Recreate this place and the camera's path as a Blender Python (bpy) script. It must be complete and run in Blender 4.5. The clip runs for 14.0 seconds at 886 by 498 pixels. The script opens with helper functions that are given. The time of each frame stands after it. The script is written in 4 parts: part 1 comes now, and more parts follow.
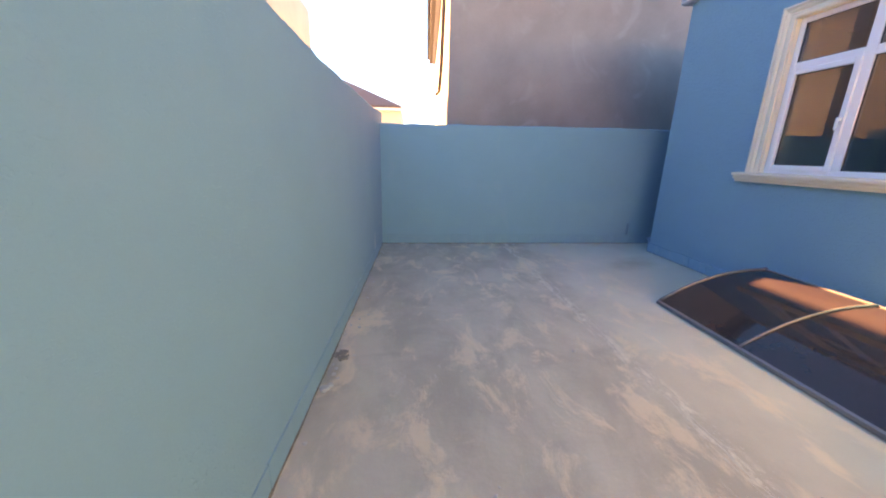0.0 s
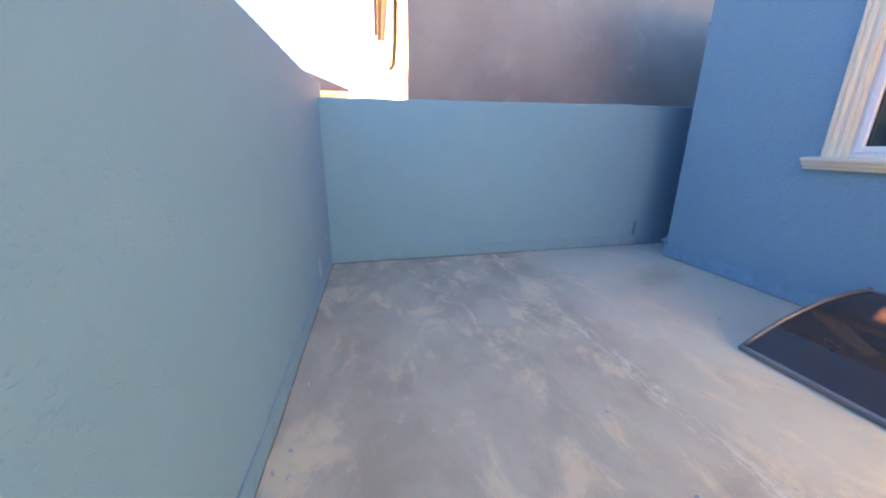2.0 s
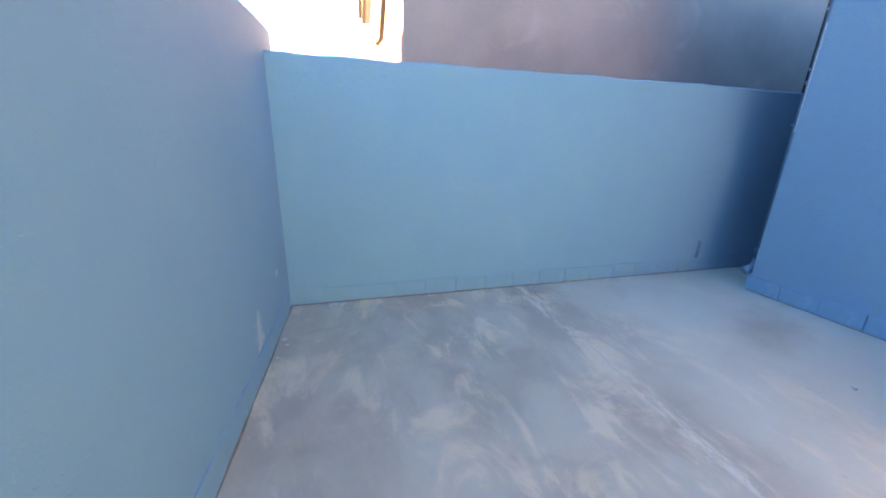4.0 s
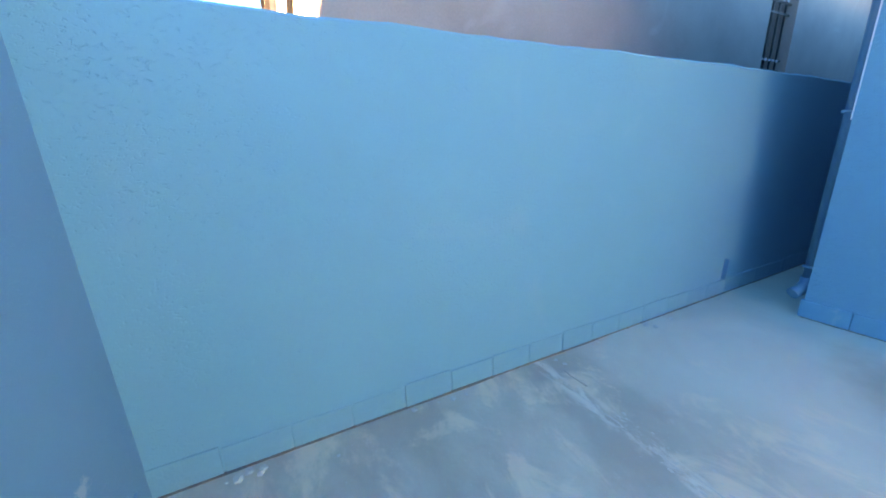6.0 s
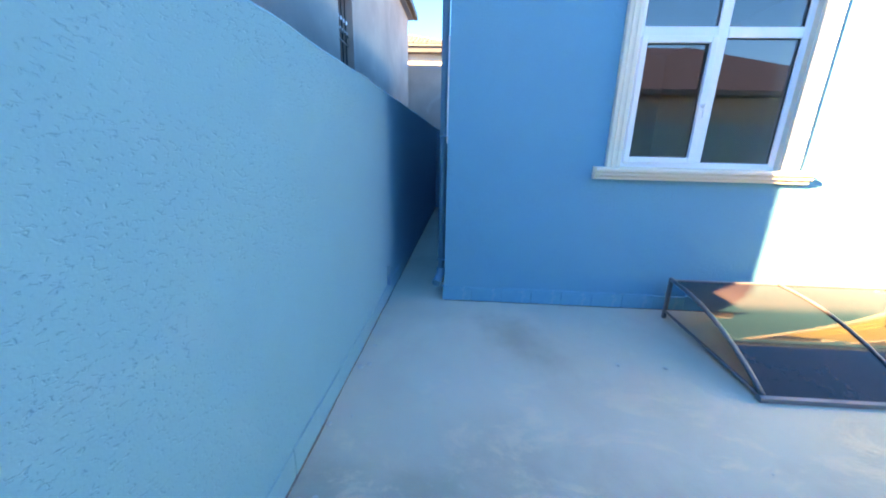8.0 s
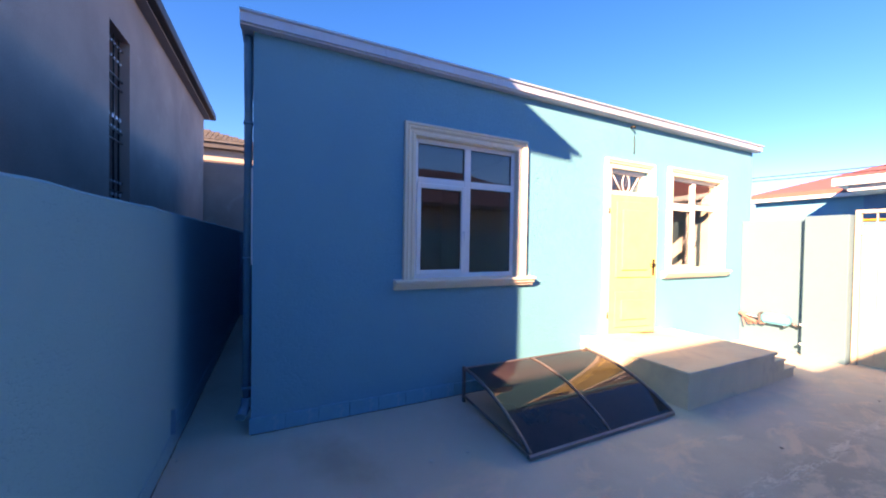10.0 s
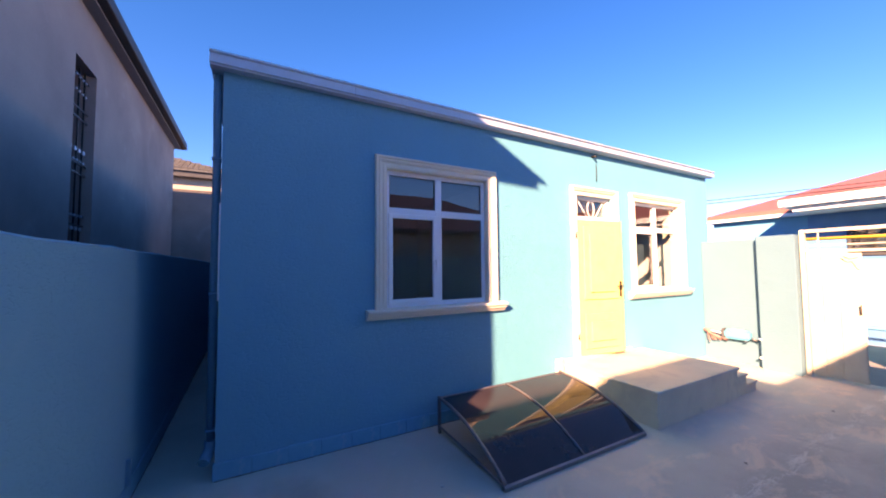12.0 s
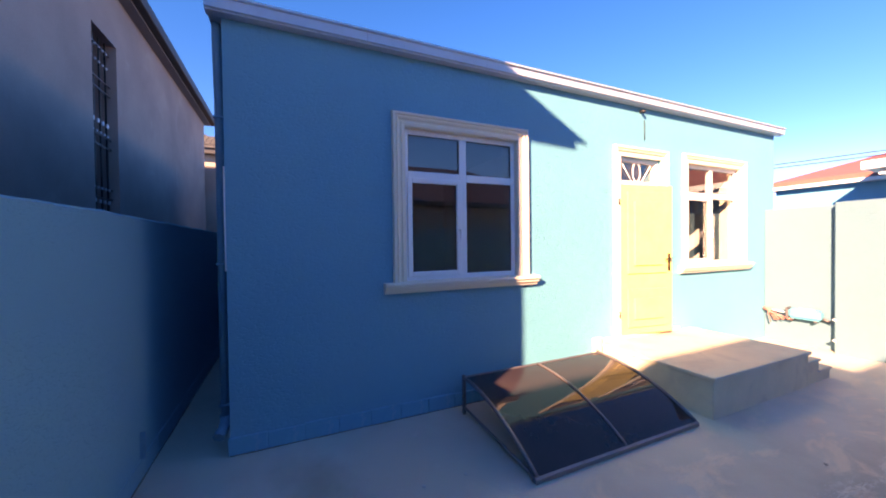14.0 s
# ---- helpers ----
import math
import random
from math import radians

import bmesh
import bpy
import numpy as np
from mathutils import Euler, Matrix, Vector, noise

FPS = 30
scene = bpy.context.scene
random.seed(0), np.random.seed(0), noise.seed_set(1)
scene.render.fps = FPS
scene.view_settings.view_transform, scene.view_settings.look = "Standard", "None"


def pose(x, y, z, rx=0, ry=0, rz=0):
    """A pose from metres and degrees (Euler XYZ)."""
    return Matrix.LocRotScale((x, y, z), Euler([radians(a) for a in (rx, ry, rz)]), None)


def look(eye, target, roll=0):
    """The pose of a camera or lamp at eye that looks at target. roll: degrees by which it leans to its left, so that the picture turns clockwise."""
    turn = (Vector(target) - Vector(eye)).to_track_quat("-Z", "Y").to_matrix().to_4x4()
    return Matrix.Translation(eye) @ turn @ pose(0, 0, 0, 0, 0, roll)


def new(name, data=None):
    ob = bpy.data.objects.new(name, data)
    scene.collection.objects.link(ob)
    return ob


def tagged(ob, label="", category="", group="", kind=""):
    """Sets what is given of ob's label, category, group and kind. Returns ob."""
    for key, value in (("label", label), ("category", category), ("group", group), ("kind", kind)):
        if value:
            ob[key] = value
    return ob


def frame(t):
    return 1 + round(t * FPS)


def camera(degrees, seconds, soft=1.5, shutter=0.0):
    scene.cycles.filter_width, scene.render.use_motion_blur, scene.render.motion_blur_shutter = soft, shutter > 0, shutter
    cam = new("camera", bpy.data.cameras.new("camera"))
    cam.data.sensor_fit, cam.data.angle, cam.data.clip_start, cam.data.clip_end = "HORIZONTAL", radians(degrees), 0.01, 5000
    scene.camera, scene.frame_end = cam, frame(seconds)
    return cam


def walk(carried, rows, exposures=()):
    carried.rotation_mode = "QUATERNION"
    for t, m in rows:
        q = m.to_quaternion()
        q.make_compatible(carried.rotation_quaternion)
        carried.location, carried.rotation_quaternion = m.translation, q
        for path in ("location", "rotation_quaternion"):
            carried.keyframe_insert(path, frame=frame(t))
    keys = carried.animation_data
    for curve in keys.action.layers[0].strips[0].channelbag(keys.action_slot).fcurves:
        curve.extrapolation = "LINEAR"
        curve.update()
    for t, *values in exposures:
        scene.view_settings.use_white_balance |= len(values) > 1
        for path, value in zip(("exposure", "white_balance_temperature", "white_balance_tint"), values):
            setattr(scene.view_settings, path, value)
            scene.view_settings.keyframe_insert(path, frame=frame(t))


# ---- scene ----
cam = camera(103.4, 14.0, 2.0)
EXPOSURES = [(0.0, 3.78, 9900, 50), (1.0, 3.91, 9700, 50), (2.5, 4.2, 9300, 48), (5.0, 4.47, 8200, 39), (6.0, 4.5, 7500, 29), (7.5, 4.56, 7000, 25), (8.0, 4.42, 7100, 28), (8.5, 4.02, 7400, 33), (8.8, 3.64, 6900, 36), (10.6, 2.42, 6200, 53), (14.0, 2.48, 6350, 54)]
PATH = [
    (0, (-0.61, -0.134, 1.447), (-0.413, 1.787, 0.926), 1.4),
    (0.5, (-0.692, 0.258, 1.442), (-0.352, 2.154, 0.904), -0.8),
    (1, (-0.676, 0.634, 1.394), (-0.352, 2.542, 0.891), -1.9),
    (1.5, (-0.608, 0.953, 1.428), (-0.431, 2.856, 0.838), 0.5),
    (2, (-0.645, 1.328, 1.42), (-0.208, 3.193, 0.844), 0.4),
    (2.5, (-0.64, 1.716, 1.397), (-0.218, 3.576, 0.794), 0.3),
    (4.8, (-0.533, 3.259, 1.317), (0.093, 5.077, 0.764), 0.0),
    (5, (-0.568, 3.402, 1.317), (0.103, 5.21, 0.786), -1.9),
    (5.5, (-0.534, 3.718, 1.353), (0.314, 5.441, 0.795), -1.5),
    (6, (-0.42, 4.008, 1.372), (0.431, 5.737, 0.838), -1.9),
    (6.5, (-0.354, 4.37, 1.373), (0.881, 5.836, 0.802), -1.0),
    (7, (-0.261, 4.567, 1.403), (1.229, 5.746, 0.778), 0.0),
    (7.5, (-0.048, 4.81, 1.408), (1.631, 5.714, 0.806), 0.6),
    (8, (0.051, 4.879, 1.455), (1.97, 4.986, 0.903), 1.3),
    (8.5, (0.001, 4.862, 1.563), (1.853, 4.371, 0.991), 1.4),
    (8.6, (-0.003, 4.851, 1.563), (1.831, 4.277, 1.008), 0.6),
    (8.7, (-0.054, 4.837, 1.568), (1.762, 4.184, 1.041), 0.9),
    (10.8, (-0.242, 4.863, 1.78), (1.567, 4.031, 1.964), 0.3),
    (11, (-0.266, 4.853, 1.782), (1.533, 4.009, 2.009), -0.2),
    (11.5, (-0.284, 4.839, 1.777), (1.479, 3.914, 1.968), -0.4),
    (12, (-0.289, 4.808, 1.776), (1.46, 3.843, 1.878), -0.5),
    (12.5, (-0.301, 4.747, 1.773), (1.456, 3.792, 1.828), -0.6),
    (13, (-0.291, 4.695, 1.753), (1.443, 3.698, 1.765), -1.9),
    (13.5, (-0.129, 4.609, 1.73), (1.612, 3.625, 1.74), -1.6),
    (14, (0.006, 4.587, 1.705), (1.833, 3.775, 1.674), -0.7),
]
walk(cam, [(t, look(eye, target, roll)) for t, eye, target, roll in PATH], EXPOSURES)

# ---- world and sun ----
SUN = Vector((-1.0, 1.57, 0.86)).normalized()
world = bpy.data.worlds.new("sky")
scene.world = world
world.use_nodes = True
wn = world.node_tree
sky = wn.nodes.new("ShaderNodeTexSky")
sky.sky_type, sky.sun_disc = "NISHITA", False
sky.sun_elevation = math.asin(SUN.z)
sky.sun_rotation = math.atan2(SUN.x, SUN.y)
sky.air_density, sky.dust_density, sky.ozone_density = 0.85, 0.0, 1.3
sky.altitude = 300
back = wn.nodes["Background"]
back.inputs["Strength"].default_value = 0.052
clear = wn.nodes.new("ShaderNodeHueSaturation")
clear.inputs["Hue"].default_value, clear.inputs["Saturation"].default_value = 0.493, 1.37
wn.links.new(sky.outputs["Color"], clear.inputs["Color"])
wn.links.new(clear.outputs["Color"], back.inputs["Color"])
sun_data = bpy.data.lights.new("sun", "SUN")
sun_data.energy, sun_data.angle, sun_data.color = 5.2, radians(0.5), (1.0, 0.68, 0.30)
sun = new("sun", sun_data)
sun.matrix_world = look(SUN * 60, (0, 0, 0))


# ---- materials ----
def material(name, colour, second=None, rough=0.8, metal=0.0, scale=3.0, grain=60.0, bump=0.2, depth=0.004, stretch=(1, 1, 1), spots=None):
    """Two colours mixed at a large and a small scale, with fine relief."""
    m = bpy.data.materials.new(name)
    m.use_nodes = True
    n, l = m.node_tree.nodes, m.node_tree.links
    p = n["Principled BSDF"]
    co = n.new("ShaderNodeTexCoord")
    mp = n.new("ShaderNodeMapping")
    mp.inputs["Scale"].default_value = stretch
    l.new(co.outputs["Object"], mp.inputs["Vector"])
    big = n.new("ShaderNodeTexNoise")
    big.inputs["Scale"].default_value, big.inputs["Detail"].default_value, big.inputs["Roughness"].default_value = scale, 6, 0.6
    small = n.new("ShaderNodeTexNoise")
    small.inputs["Scale"].default_value, small.inputs["Detail"].default_value = grain, 4
    l.new(mp.outputs["Vector"], big.inputs["Vector"])
    l.new(mp.outputs["Vector"], small.inputs["Vector"])
    add = n.new("ShaderNodeMath")
    add.operation = "MULTIPLY_ADD"
    add.inputs[1].default_value, add.inputs[2].default_value = 0.3, -0.15
    l.new(small.outputs["Fac"], add.inputs[0])
    tot = n.new("ShaderNodeMath")
    l.new(big.outputs["Fac"], tot.inputs[0])
    l.new(add.outputs[0], tot.inputs[1])
    ramp = n.new("ShaderNodeValToRGB")
    second = second or tuple(c * 0.82 for c in colour)
    ramp.color_ramp.elements[0].position, ramp.color_ramp.elements[1].position = 0.32, 0.66
    ramp.color_ramp.elements[0].color, ramp.color_ramp.elements[1].color = (*second, 1), (*colour, 1)
    l.new(tot.outputs[0], ramp.inputs["Fac"])
    last = ramp.outputs["Color"]
    if spots:
        sc, lo, hi, col, amount = spots
        sp = n.new("ShaderNodeTexNoise")
        sp.inputs["Scale"].default_value, sp.inputs["Detail"].default_value, sp.inputs["Distortion"].default_value = sc, 8, 1.2
        l.new(mp.outputs["Vector"], sp.inputs["Vector"])
        rg = n.new("ShaderNodeMapRange")
        rg.inputs["From Min"].default_value, rg.inputs["From Max"].default_value, rg.inputs["To Max"].default_value = lo, hi, amount
        l.new(sp.outputs["Fac"], rg.inputs["Value"])
        mix = n.new("ShaderNodeMix")
        mix.data_type = "RGBA"
        mix.inputs["B"].default_value = (*col, 1)
        l.new(rg.outputs["Result"], mix.inputs["Factor"])
        l.new(last, mix.inputs["A"])
        last = mix.outputs["Result"]
    l.new(last, p.inputs["Base Color"])
    p.inputs["Roughness"].default_value, p.inputs["Metallic"].default_value = rough, metal
    if bump:
        b = n.new("ShaderNodeBump")
        b.inputs["Strength"].default_value, b.inputs["Distance"].default_value = bump, depth
        l.new(small.outputs["Fac"], b.inputs["Height"])
        l.new(b.outputs["Normal"], p.inputs["Normal"])
    return m


def stucco(name, colour, second, spots=None, pits=26.0, low=0.47, lo=0.61, hi=0.68, deep=0.005):
    """Painted rough-cast plaster: fine grain, with short dashed pits in scattered areas."""
    m = material(name, colour, second, 0.85, 0, 0.9, 130, 0.25, 0.003, spots=spots)
    n, l = m.node_tree.nodes, m.node_tree.links
    co = [x for x in n if x.bl_idname == "ShaderNodeTexCoord"][0]
    def ranged(noise_scale, lo, hi, stretch, detail=3, bend=0.6):
        mp = n.new("ShaderNodeMapping")
        mp.inputs["Scale"].default_value = stretch
        l.new(co.outputs["Object"], mp.inputs["Vector"])
        v = n.new("ShaderNodeTexNoise")
        v.inputs["Scale"].default_value, v.inputs["Detail"].default_value, v.inputs["Distortion"].default_value = noise_scale, detail, bend
        l.new(mp.outputs["Vector"], v.inputs["Vector"])
        rg = n.new("ShaderNodeMapRange")
        rg.inputs["From Min"].default_value, rg.inputs["From Max"].default_value = lo, hi
        l.new(v.outputs["Fac"], rg.inputs["Value"])
        return rg.outputs["Result"]
    pit = ranged(pits, lo, hi, (0.8, 0.8, 1.5))
    area = ranged(0.9, low, low + 0.16, (1, 1, 1))
    mul = n.new("ShaderNodeMath")
    mul.operation = "MULTIPLY"
    l.new(pit, mul.inputs[0])
    l.new(area, mul.inputs[1])
    b = n.new("ShaderNodeBump")
    b.invert = True
    b.inputs["Strength"].default_value, b.inputs["Distance"].default_value = 0.55, deep
    l.new(mul.outputs[0], b.inputs["Height"])
    old = [x for x in n if x.bl_idname == "ShaderNodeBump" and x is not b][0]
    l.new(old.outputs["Normal"], b.inputs["Normal"])
    l.new(b.outputs["Normal"], n["Principled BSDF"].inputs["Normal"])
    return m


def screed(name):
    """The yard floor: an older grey pour to the west, a paler one to the east, trowelled beige smears and a dark damp stain."""
    m = bpy.data.materials.new(name)
    m.use_nodes = True
    n, l = m.node_tree.nodes, m.node_tree.links
    p = n["Principled BSDF"]
    co = n.new("ShaderNodeTexCoord")
    def math_node(op, a, b):
        k = n.new("ShaderNodeMath")
        k.operation = op
        for i, v in enumerate((a, b)):
            if isinstance(v, (int, float)):
                k.inputs[i].default_value = v
            else:
                l.new(v, k.inputs[i])
        return k.outputs[0]
    def tex(scale, stretch=(1, 1, 1), turn=0, detail=6, bend=0.0, rough=0.55):
        mp = n.new("ShaderNodeMapping")
        mp.inputs["Scale"].default_value, mp.inputs["Rotation"].default_value = stretch, (0, 0, radians(turn))
        l.new(co.outputs["Object"], mp.inputs["Vector"])
        v = n.new("ShaderNodeTexNoise")
        v.inputs["Scale"].default_value, v.inputs["Detail"].default_value, v.inputs["Distortion"].default_value, v.inputs["Roughness"].default_value = scale, detail, bend, rough
        l.new(mp.outputs["Vector"], v.inputs["Vector"])
        return v.outputs["Fac"]
    def ranged(v, lo, hi, top=1.0):
        rg = n.new("ShaderNodeMapRange")
        rg.interpolation_type = "SMOOTHSTEP"
        rg.inputs["From Min"].default_value, rg.inputs["From Max"].default_value, rg.inputs["To Max"].default_value = lo, hi, top
        l.new(v, rg.inputs["Value"])
        return rg.outputs["Result"]
    def mix(f, a, b):
        k = n.new("ShaderNodeMix")
        k.data_type = "RGBA"
        l.new(f, k.inputs["Factor"])
        for key, v in (("A", a), ("B", b)):
            if isinstance(v, tuple):
                k.inputs[key].default_value = (*v, 1)
            else:
                l.new(v, k.inputs[key])
        return k.outputs["Result"]
    sep = n.new("ShaderNodeSeparateXYZ")
    l.new(co.outputs["Object"], sep.inputs[0])
    fine = tex(38, detail=5)
    cloud = tex(1.7, (1, 0.6, 1), 20, 8, 0.3, 0.62)
    old = mix(ranged(cloud, 0.36, 0.64), (0.385, 0.338, 0.278), (0.51, 0.45, 0.366))
    pale = mix(ranged(tex(1.0, bend=0.5), 0.35, 0.65), (0.49, 0.44, 0.365), (0.56, 0.505, 0.425))
    wander = math_node("MULTIPLY_ADD", tex(1.3, bend=0.6), 1.6)
    wander.node.inputs[2].default_value = -0.8
    east = ranged(math_node("ADD", sep.outputs["X"], wander), 0.85, 1.75)
    col = mix(east, old, pale)
    smear = ranged(tex(2.6, (1.15, 0.65, 1), 20, 9, 0.5, 0.64), 0.505, 0.63, 0.6)
    col = mix(math_node("MULTIPLY", smear, ranged(math_node("MULTIPLY", sep.outputs["X"], -1.0), -2.6, -1.2)), col, (0.80, 0.60, 0.43))
    dust = ranged(tex(7.5, (1.2, 0.6, 1), 20, 9, 0.2, 0.72), 0.58, 0.72, 0.5)
    col = mix(dust, col, (0.60, 0.54, 0.46))
    dark = ranged(tex(2.4, (0.6, 1.3, 1), 15, 7, 0.6), 0.55, 0.75, 0.4)
    col = mix(math_node("MULTIPLY", dark, ranged(math_node("MULTIPLY", sep.outputs["X"], -1.0), -2.0, -0.9)), col, (0.29, 0.26, 0.235))
    # the rough pale ridge of the joint
    off = math_node("ABSOLUTE", math_node("SUBTRACT", math_node("ADD", sep.outputs["X"], math_node("MULTIPLY", tex(2.2, detail=4), 0.16)), 1.11), 0.0)
    ridge = math_node("MULTIPLY", math_node("SUBTRACT", 1.0, ranged(off, 0.015, 0.085)), ranged(tex(11, (1.4, 0.45, 1), 8, 7, 0.6, 0.68), 0.46, 0.6, 0.8))
    col = mix(ridge, col, (0.68, 0.60, 0.50))
    # the damp stain near the house corner
    px, py = math_node("SUBTRACT", sep.outputs["X"], 2.6), math_node("SUBTRACT", sep.outputs["Y"], 4.4)
    dx = math_node("ADD", math_node("MULTIPLY", px, 1.35), math_node("MULTIPLY", py, 0.6))
    dy = math_node("ADD", math_node("MULTIPLY", px, -1.5), math_node("MULTIPLY", py, 3.3))
    away = math_node("SQRT", math_node("ADD", math_node("MULTIPLY", dx, dx), math_node("MULTIPLY", dy, dy)), 0.0)
    away = math_node("ADD", away, math_node("MULTIPLY", math_node("SUBTRACT", tex(5, detail=6), 0.5), 1.1))
    col = mix(math_node("SUBTRACT", 0.62, ranged(away, 0.0, 1.15, 0.62)), col, (0.30, 0.265, 0.20))
    # grit
    col = mix(ranged(tex(160, detail=2), 0.68, 0.74, 0.5), col, (0.62, 0.60, 0.57))
    l.new(col, p.inputs["Base Color"])
    p.inputs["Roughness"].default_value = 0.86
    b1, b2 = n.new("ShaderNodeBump"), n.new("ShaderNodeBump")
    b1.inputs["Strength"].default_value, b1.inputs["Distance"].default_value = 0.35, 0.004
    b2.inputs["Strength"].default_value, b2.inputs["Distance"].default_value = 0.45, 0.008
    l.new(fine, b1.inputs["Height"])
    l.new(math_node("ADD", smear, ridge), b2.inputs["Height"])
    l.new(b1.outputs["Normal"], b2.inputs["Normal"])
    l.new(b2.outputs["Normal"], p.inputs["Normal"])
    return m


FACADE = stucco("blue facade paint", (0.108, 0.345, 0.462), (0.098, 0.325, 0.442), None, 40.0, 0.1, 0.52, 0.64, 0.005)
# Facade blue darkened to offset the sun striking the south wall more squarely.
SOUTH_PAINT = stucco("darkened blue south wall paint", (0.098, 0.196, 0.262), (0.09, 0.183, 0.247), None, 40.0, 0.3, 0.55, 0.66, 0.004)
YARD = stucco("blue-green wall paint", (0.119, 0.285, 0.402), (0.107, 0.267, 0.382), (1.6, 0.62, 0.8, (0.17, 0.285, 0.385), 0.5), 52.0, 0.40, 0.60, 0.68, 0.0035)
YARD_NORTH = stucco("blue-green north wall paint", (0.118, 0.335, 0.44), (0.104, 0.315, 0.42), (1.6, 0.62, 0.8, (0.155, 0.345, 0.44), 0.5), 60.0, 0.32, 0.575, 0.685, 0.0058)
BLOCK = material("painted base block", (0.13, 0.335, 0.43), (0.11, 0.305, 0.405), 0.9, 0, 3, 70, 0.5, 0.005, spots=(5, 0.58, 0.75, (0.30, 0.40, 0.44), 0.4))
BASE_BLUE = material("painted house base block", (0.11, 0.36, 0.485), (0.09, 0.32, 0.45), 0.9, 0, 5, 70, 0.5, 0.005, spots=(7, 0.62, 0.78, (0.38, 0.47, 0.52), 0.35))


def worn(m, y, z, wide, high, colour, seed):
    """A patch of rubbed, dusty plaster on a wall, round (y, z), with a ragged edge."""
    n, l = m.node_tree.nodes, m.node_tree.links
    p = n["Principled BSDF"]
    was = p.inputs["Base Color"].links[0].from_socket
    co = [x for x in n if x.bl_idname == "ShaderNodeTexCoord"][0]
    mp = n.new("ShaderNodeMapping")
    mp.inputs["Location"].default_value, mp.inputs["Scale"].default_value = (0, -y / wide, -z / high), (0, 1 / wide, 1 / high)
    ln = n.new("ShaderNodeVectorMath")
    ln.operation = "LENGTH"
    tx = n.new("ShaderNodeTexNoise")
    tx.inputs["Scale"].default_value, tx.inputs["Detail"].default_value, tx.inputs["Roughness"].default_value, tx.inputs["Distortion"].default_value = 14 + seed, 8, 0.7, 0.8
    l.new(co.outputs["Object"], mp.inputs["Vector"])
    l.new(co.outputs["Object"], tx.inputs["Vector"])
    l.new(mp.outputs["Vector"], ln.inputs[0])
    sub = n.new("ShaderNodeMath")
    sub.operation = "MULTIPLY_ADD"
    sub.inputs[1].default_value = -0.28
    l.new(ln.outputs["Value"], sub.inputs[0])
    l.new(tx.outputs["Fac"], sub.inputs[2])
    rg = n.new("ShaderNodeMapRange")
    rg.interpolation_type = "SMOOTHSTEP"
    rg.inputs["From Min"].default_value, rg.inputs["From Max"].default_value, rg.inputs["To Max"].default_value = 0.26, 0.44, 0.75
    l.new(sub.outputs[0], rg.inputs["Value"])
    mx = n.new("ShaderNodeMix")
    mx.data_type = "RGBA"
    mx.inputs["B"].default_value = (*colour, 1)
    l.new(rg.outputs["Result"], mx.inputs["Factor"])
    l.new(was, mx.inputs["A"])
    l.new(mx.outputs["Result"], p.inputs["Base Color"])


worn(YARD, 4.72, 0.2, 0.10, 0.22, (0.34, 0.42, 0.46), 0)
worn(YARD, 5.25, 0.42, 0.05, 0.06, (0.34, 0.42, 0.46), 5)
SCREED = screed("yard screed")
CEMENT = material("loose cement", (0.58, 0.52, 0.44), (0.46, 0.41, 0.35), 0.95, 0, 9, 80, 0.3, 0.003)
STEP = material("rendered steps", (0.68, 0.59, 0.445), (0.58, 0.51, 0.39), 0.9, 0, 2, 60, 0.4, 0.003, spots=(2.6, 0.52, 0.72, (0.40, 0.35, 0.30), 0.55))
TRIM = material("cream moulding paint", (0.75, 0.69, 0.56), (0.73, 0.67, 0.54), 0.6, 0, 4, 40, 0.1, 0.002)
PVC = material("white window plastic", (0.80, 0.81, 0.82), (0.77, 0.78, 0.80), 0.3, 0, 3, 20, 0.0)
DOOR = material("yellow door paint", (0.66, 0.57, 0.21), (0.62, 0.53, 0.18), 0.45, 0, 5, 30, 0.08, 0.002)
BRONZE = material("dark bronze", (0.10, 0.075, 0.05), None, 0.4, 0.9, 5, 30, 0.05)
FASCIA = material("light grey coated metal", (0.48, 0.56, 0.65), (0.43, 0.50, 0.58), 0.45, 0.2, 2, 30, 0.05)
ALUMINIUM = material("dull aluminium", (0.24, 0.23, 0.24), (0.20, 0.19, 0.20), 0.4, 0.6, 4, 40, 0.08)
PIPE = material("blue painted pipe", (0.085, 0.25, 0.36), None, 0.5, 0, 4, 30, 0.1)
GREY_RENDER = material("grey cement render", (0.36, 0.30, 0.275), (0.26, 0.22, 0.21), 0.92, 0, 0.7, 50, 0.4, 0.004, spots=(1.4, 0.6, 0.75, (0.42, 0.38, 0.36), 0.5))
WHITE_RENDER = material("white render", (0.72, 0.69, 0.66), (0.66, 0.63, 0.60), 0.9, 0, 1, 40, 0.2)
# Near-black render: shade put into the colour, not the wall's own tone.
SHADED_RENDER = material("render darkened for shade", (0.10, 0.088, 0.085), (0.07, 0.062, 0.062), 0.92, 0, 0.7, 50, 0.4, 0.004)
CREAM_RENDER = material("cream render", (0.40, 0.36, 0.31), (0.36, 0.325, 0.28), 0.9, 0, 1, 40, 0.2)
DARK_METAL = material("dark roof metal", (0.02, 0.019, 0.022), None, 0.6, 0.0, 3, 30, 0.1)
IRON = material("black iron grille", (0.03, 0.03, 0.035), None, 0.5, 0.7, 5, 40, 0.1)
RED_ROOF = material("red corrugated roof", (0.31, 0.125, 0.105), (0.27, 0.11, 0.09), 0.5, 0.1, 2, 30, 0.1)
BROWN_ROOF = material("brown roof sheet", (0.10, 0.08, 0.078), (0.08, 0.064, 0.062), 0.5, 0.1, 2, 30, 0.1)
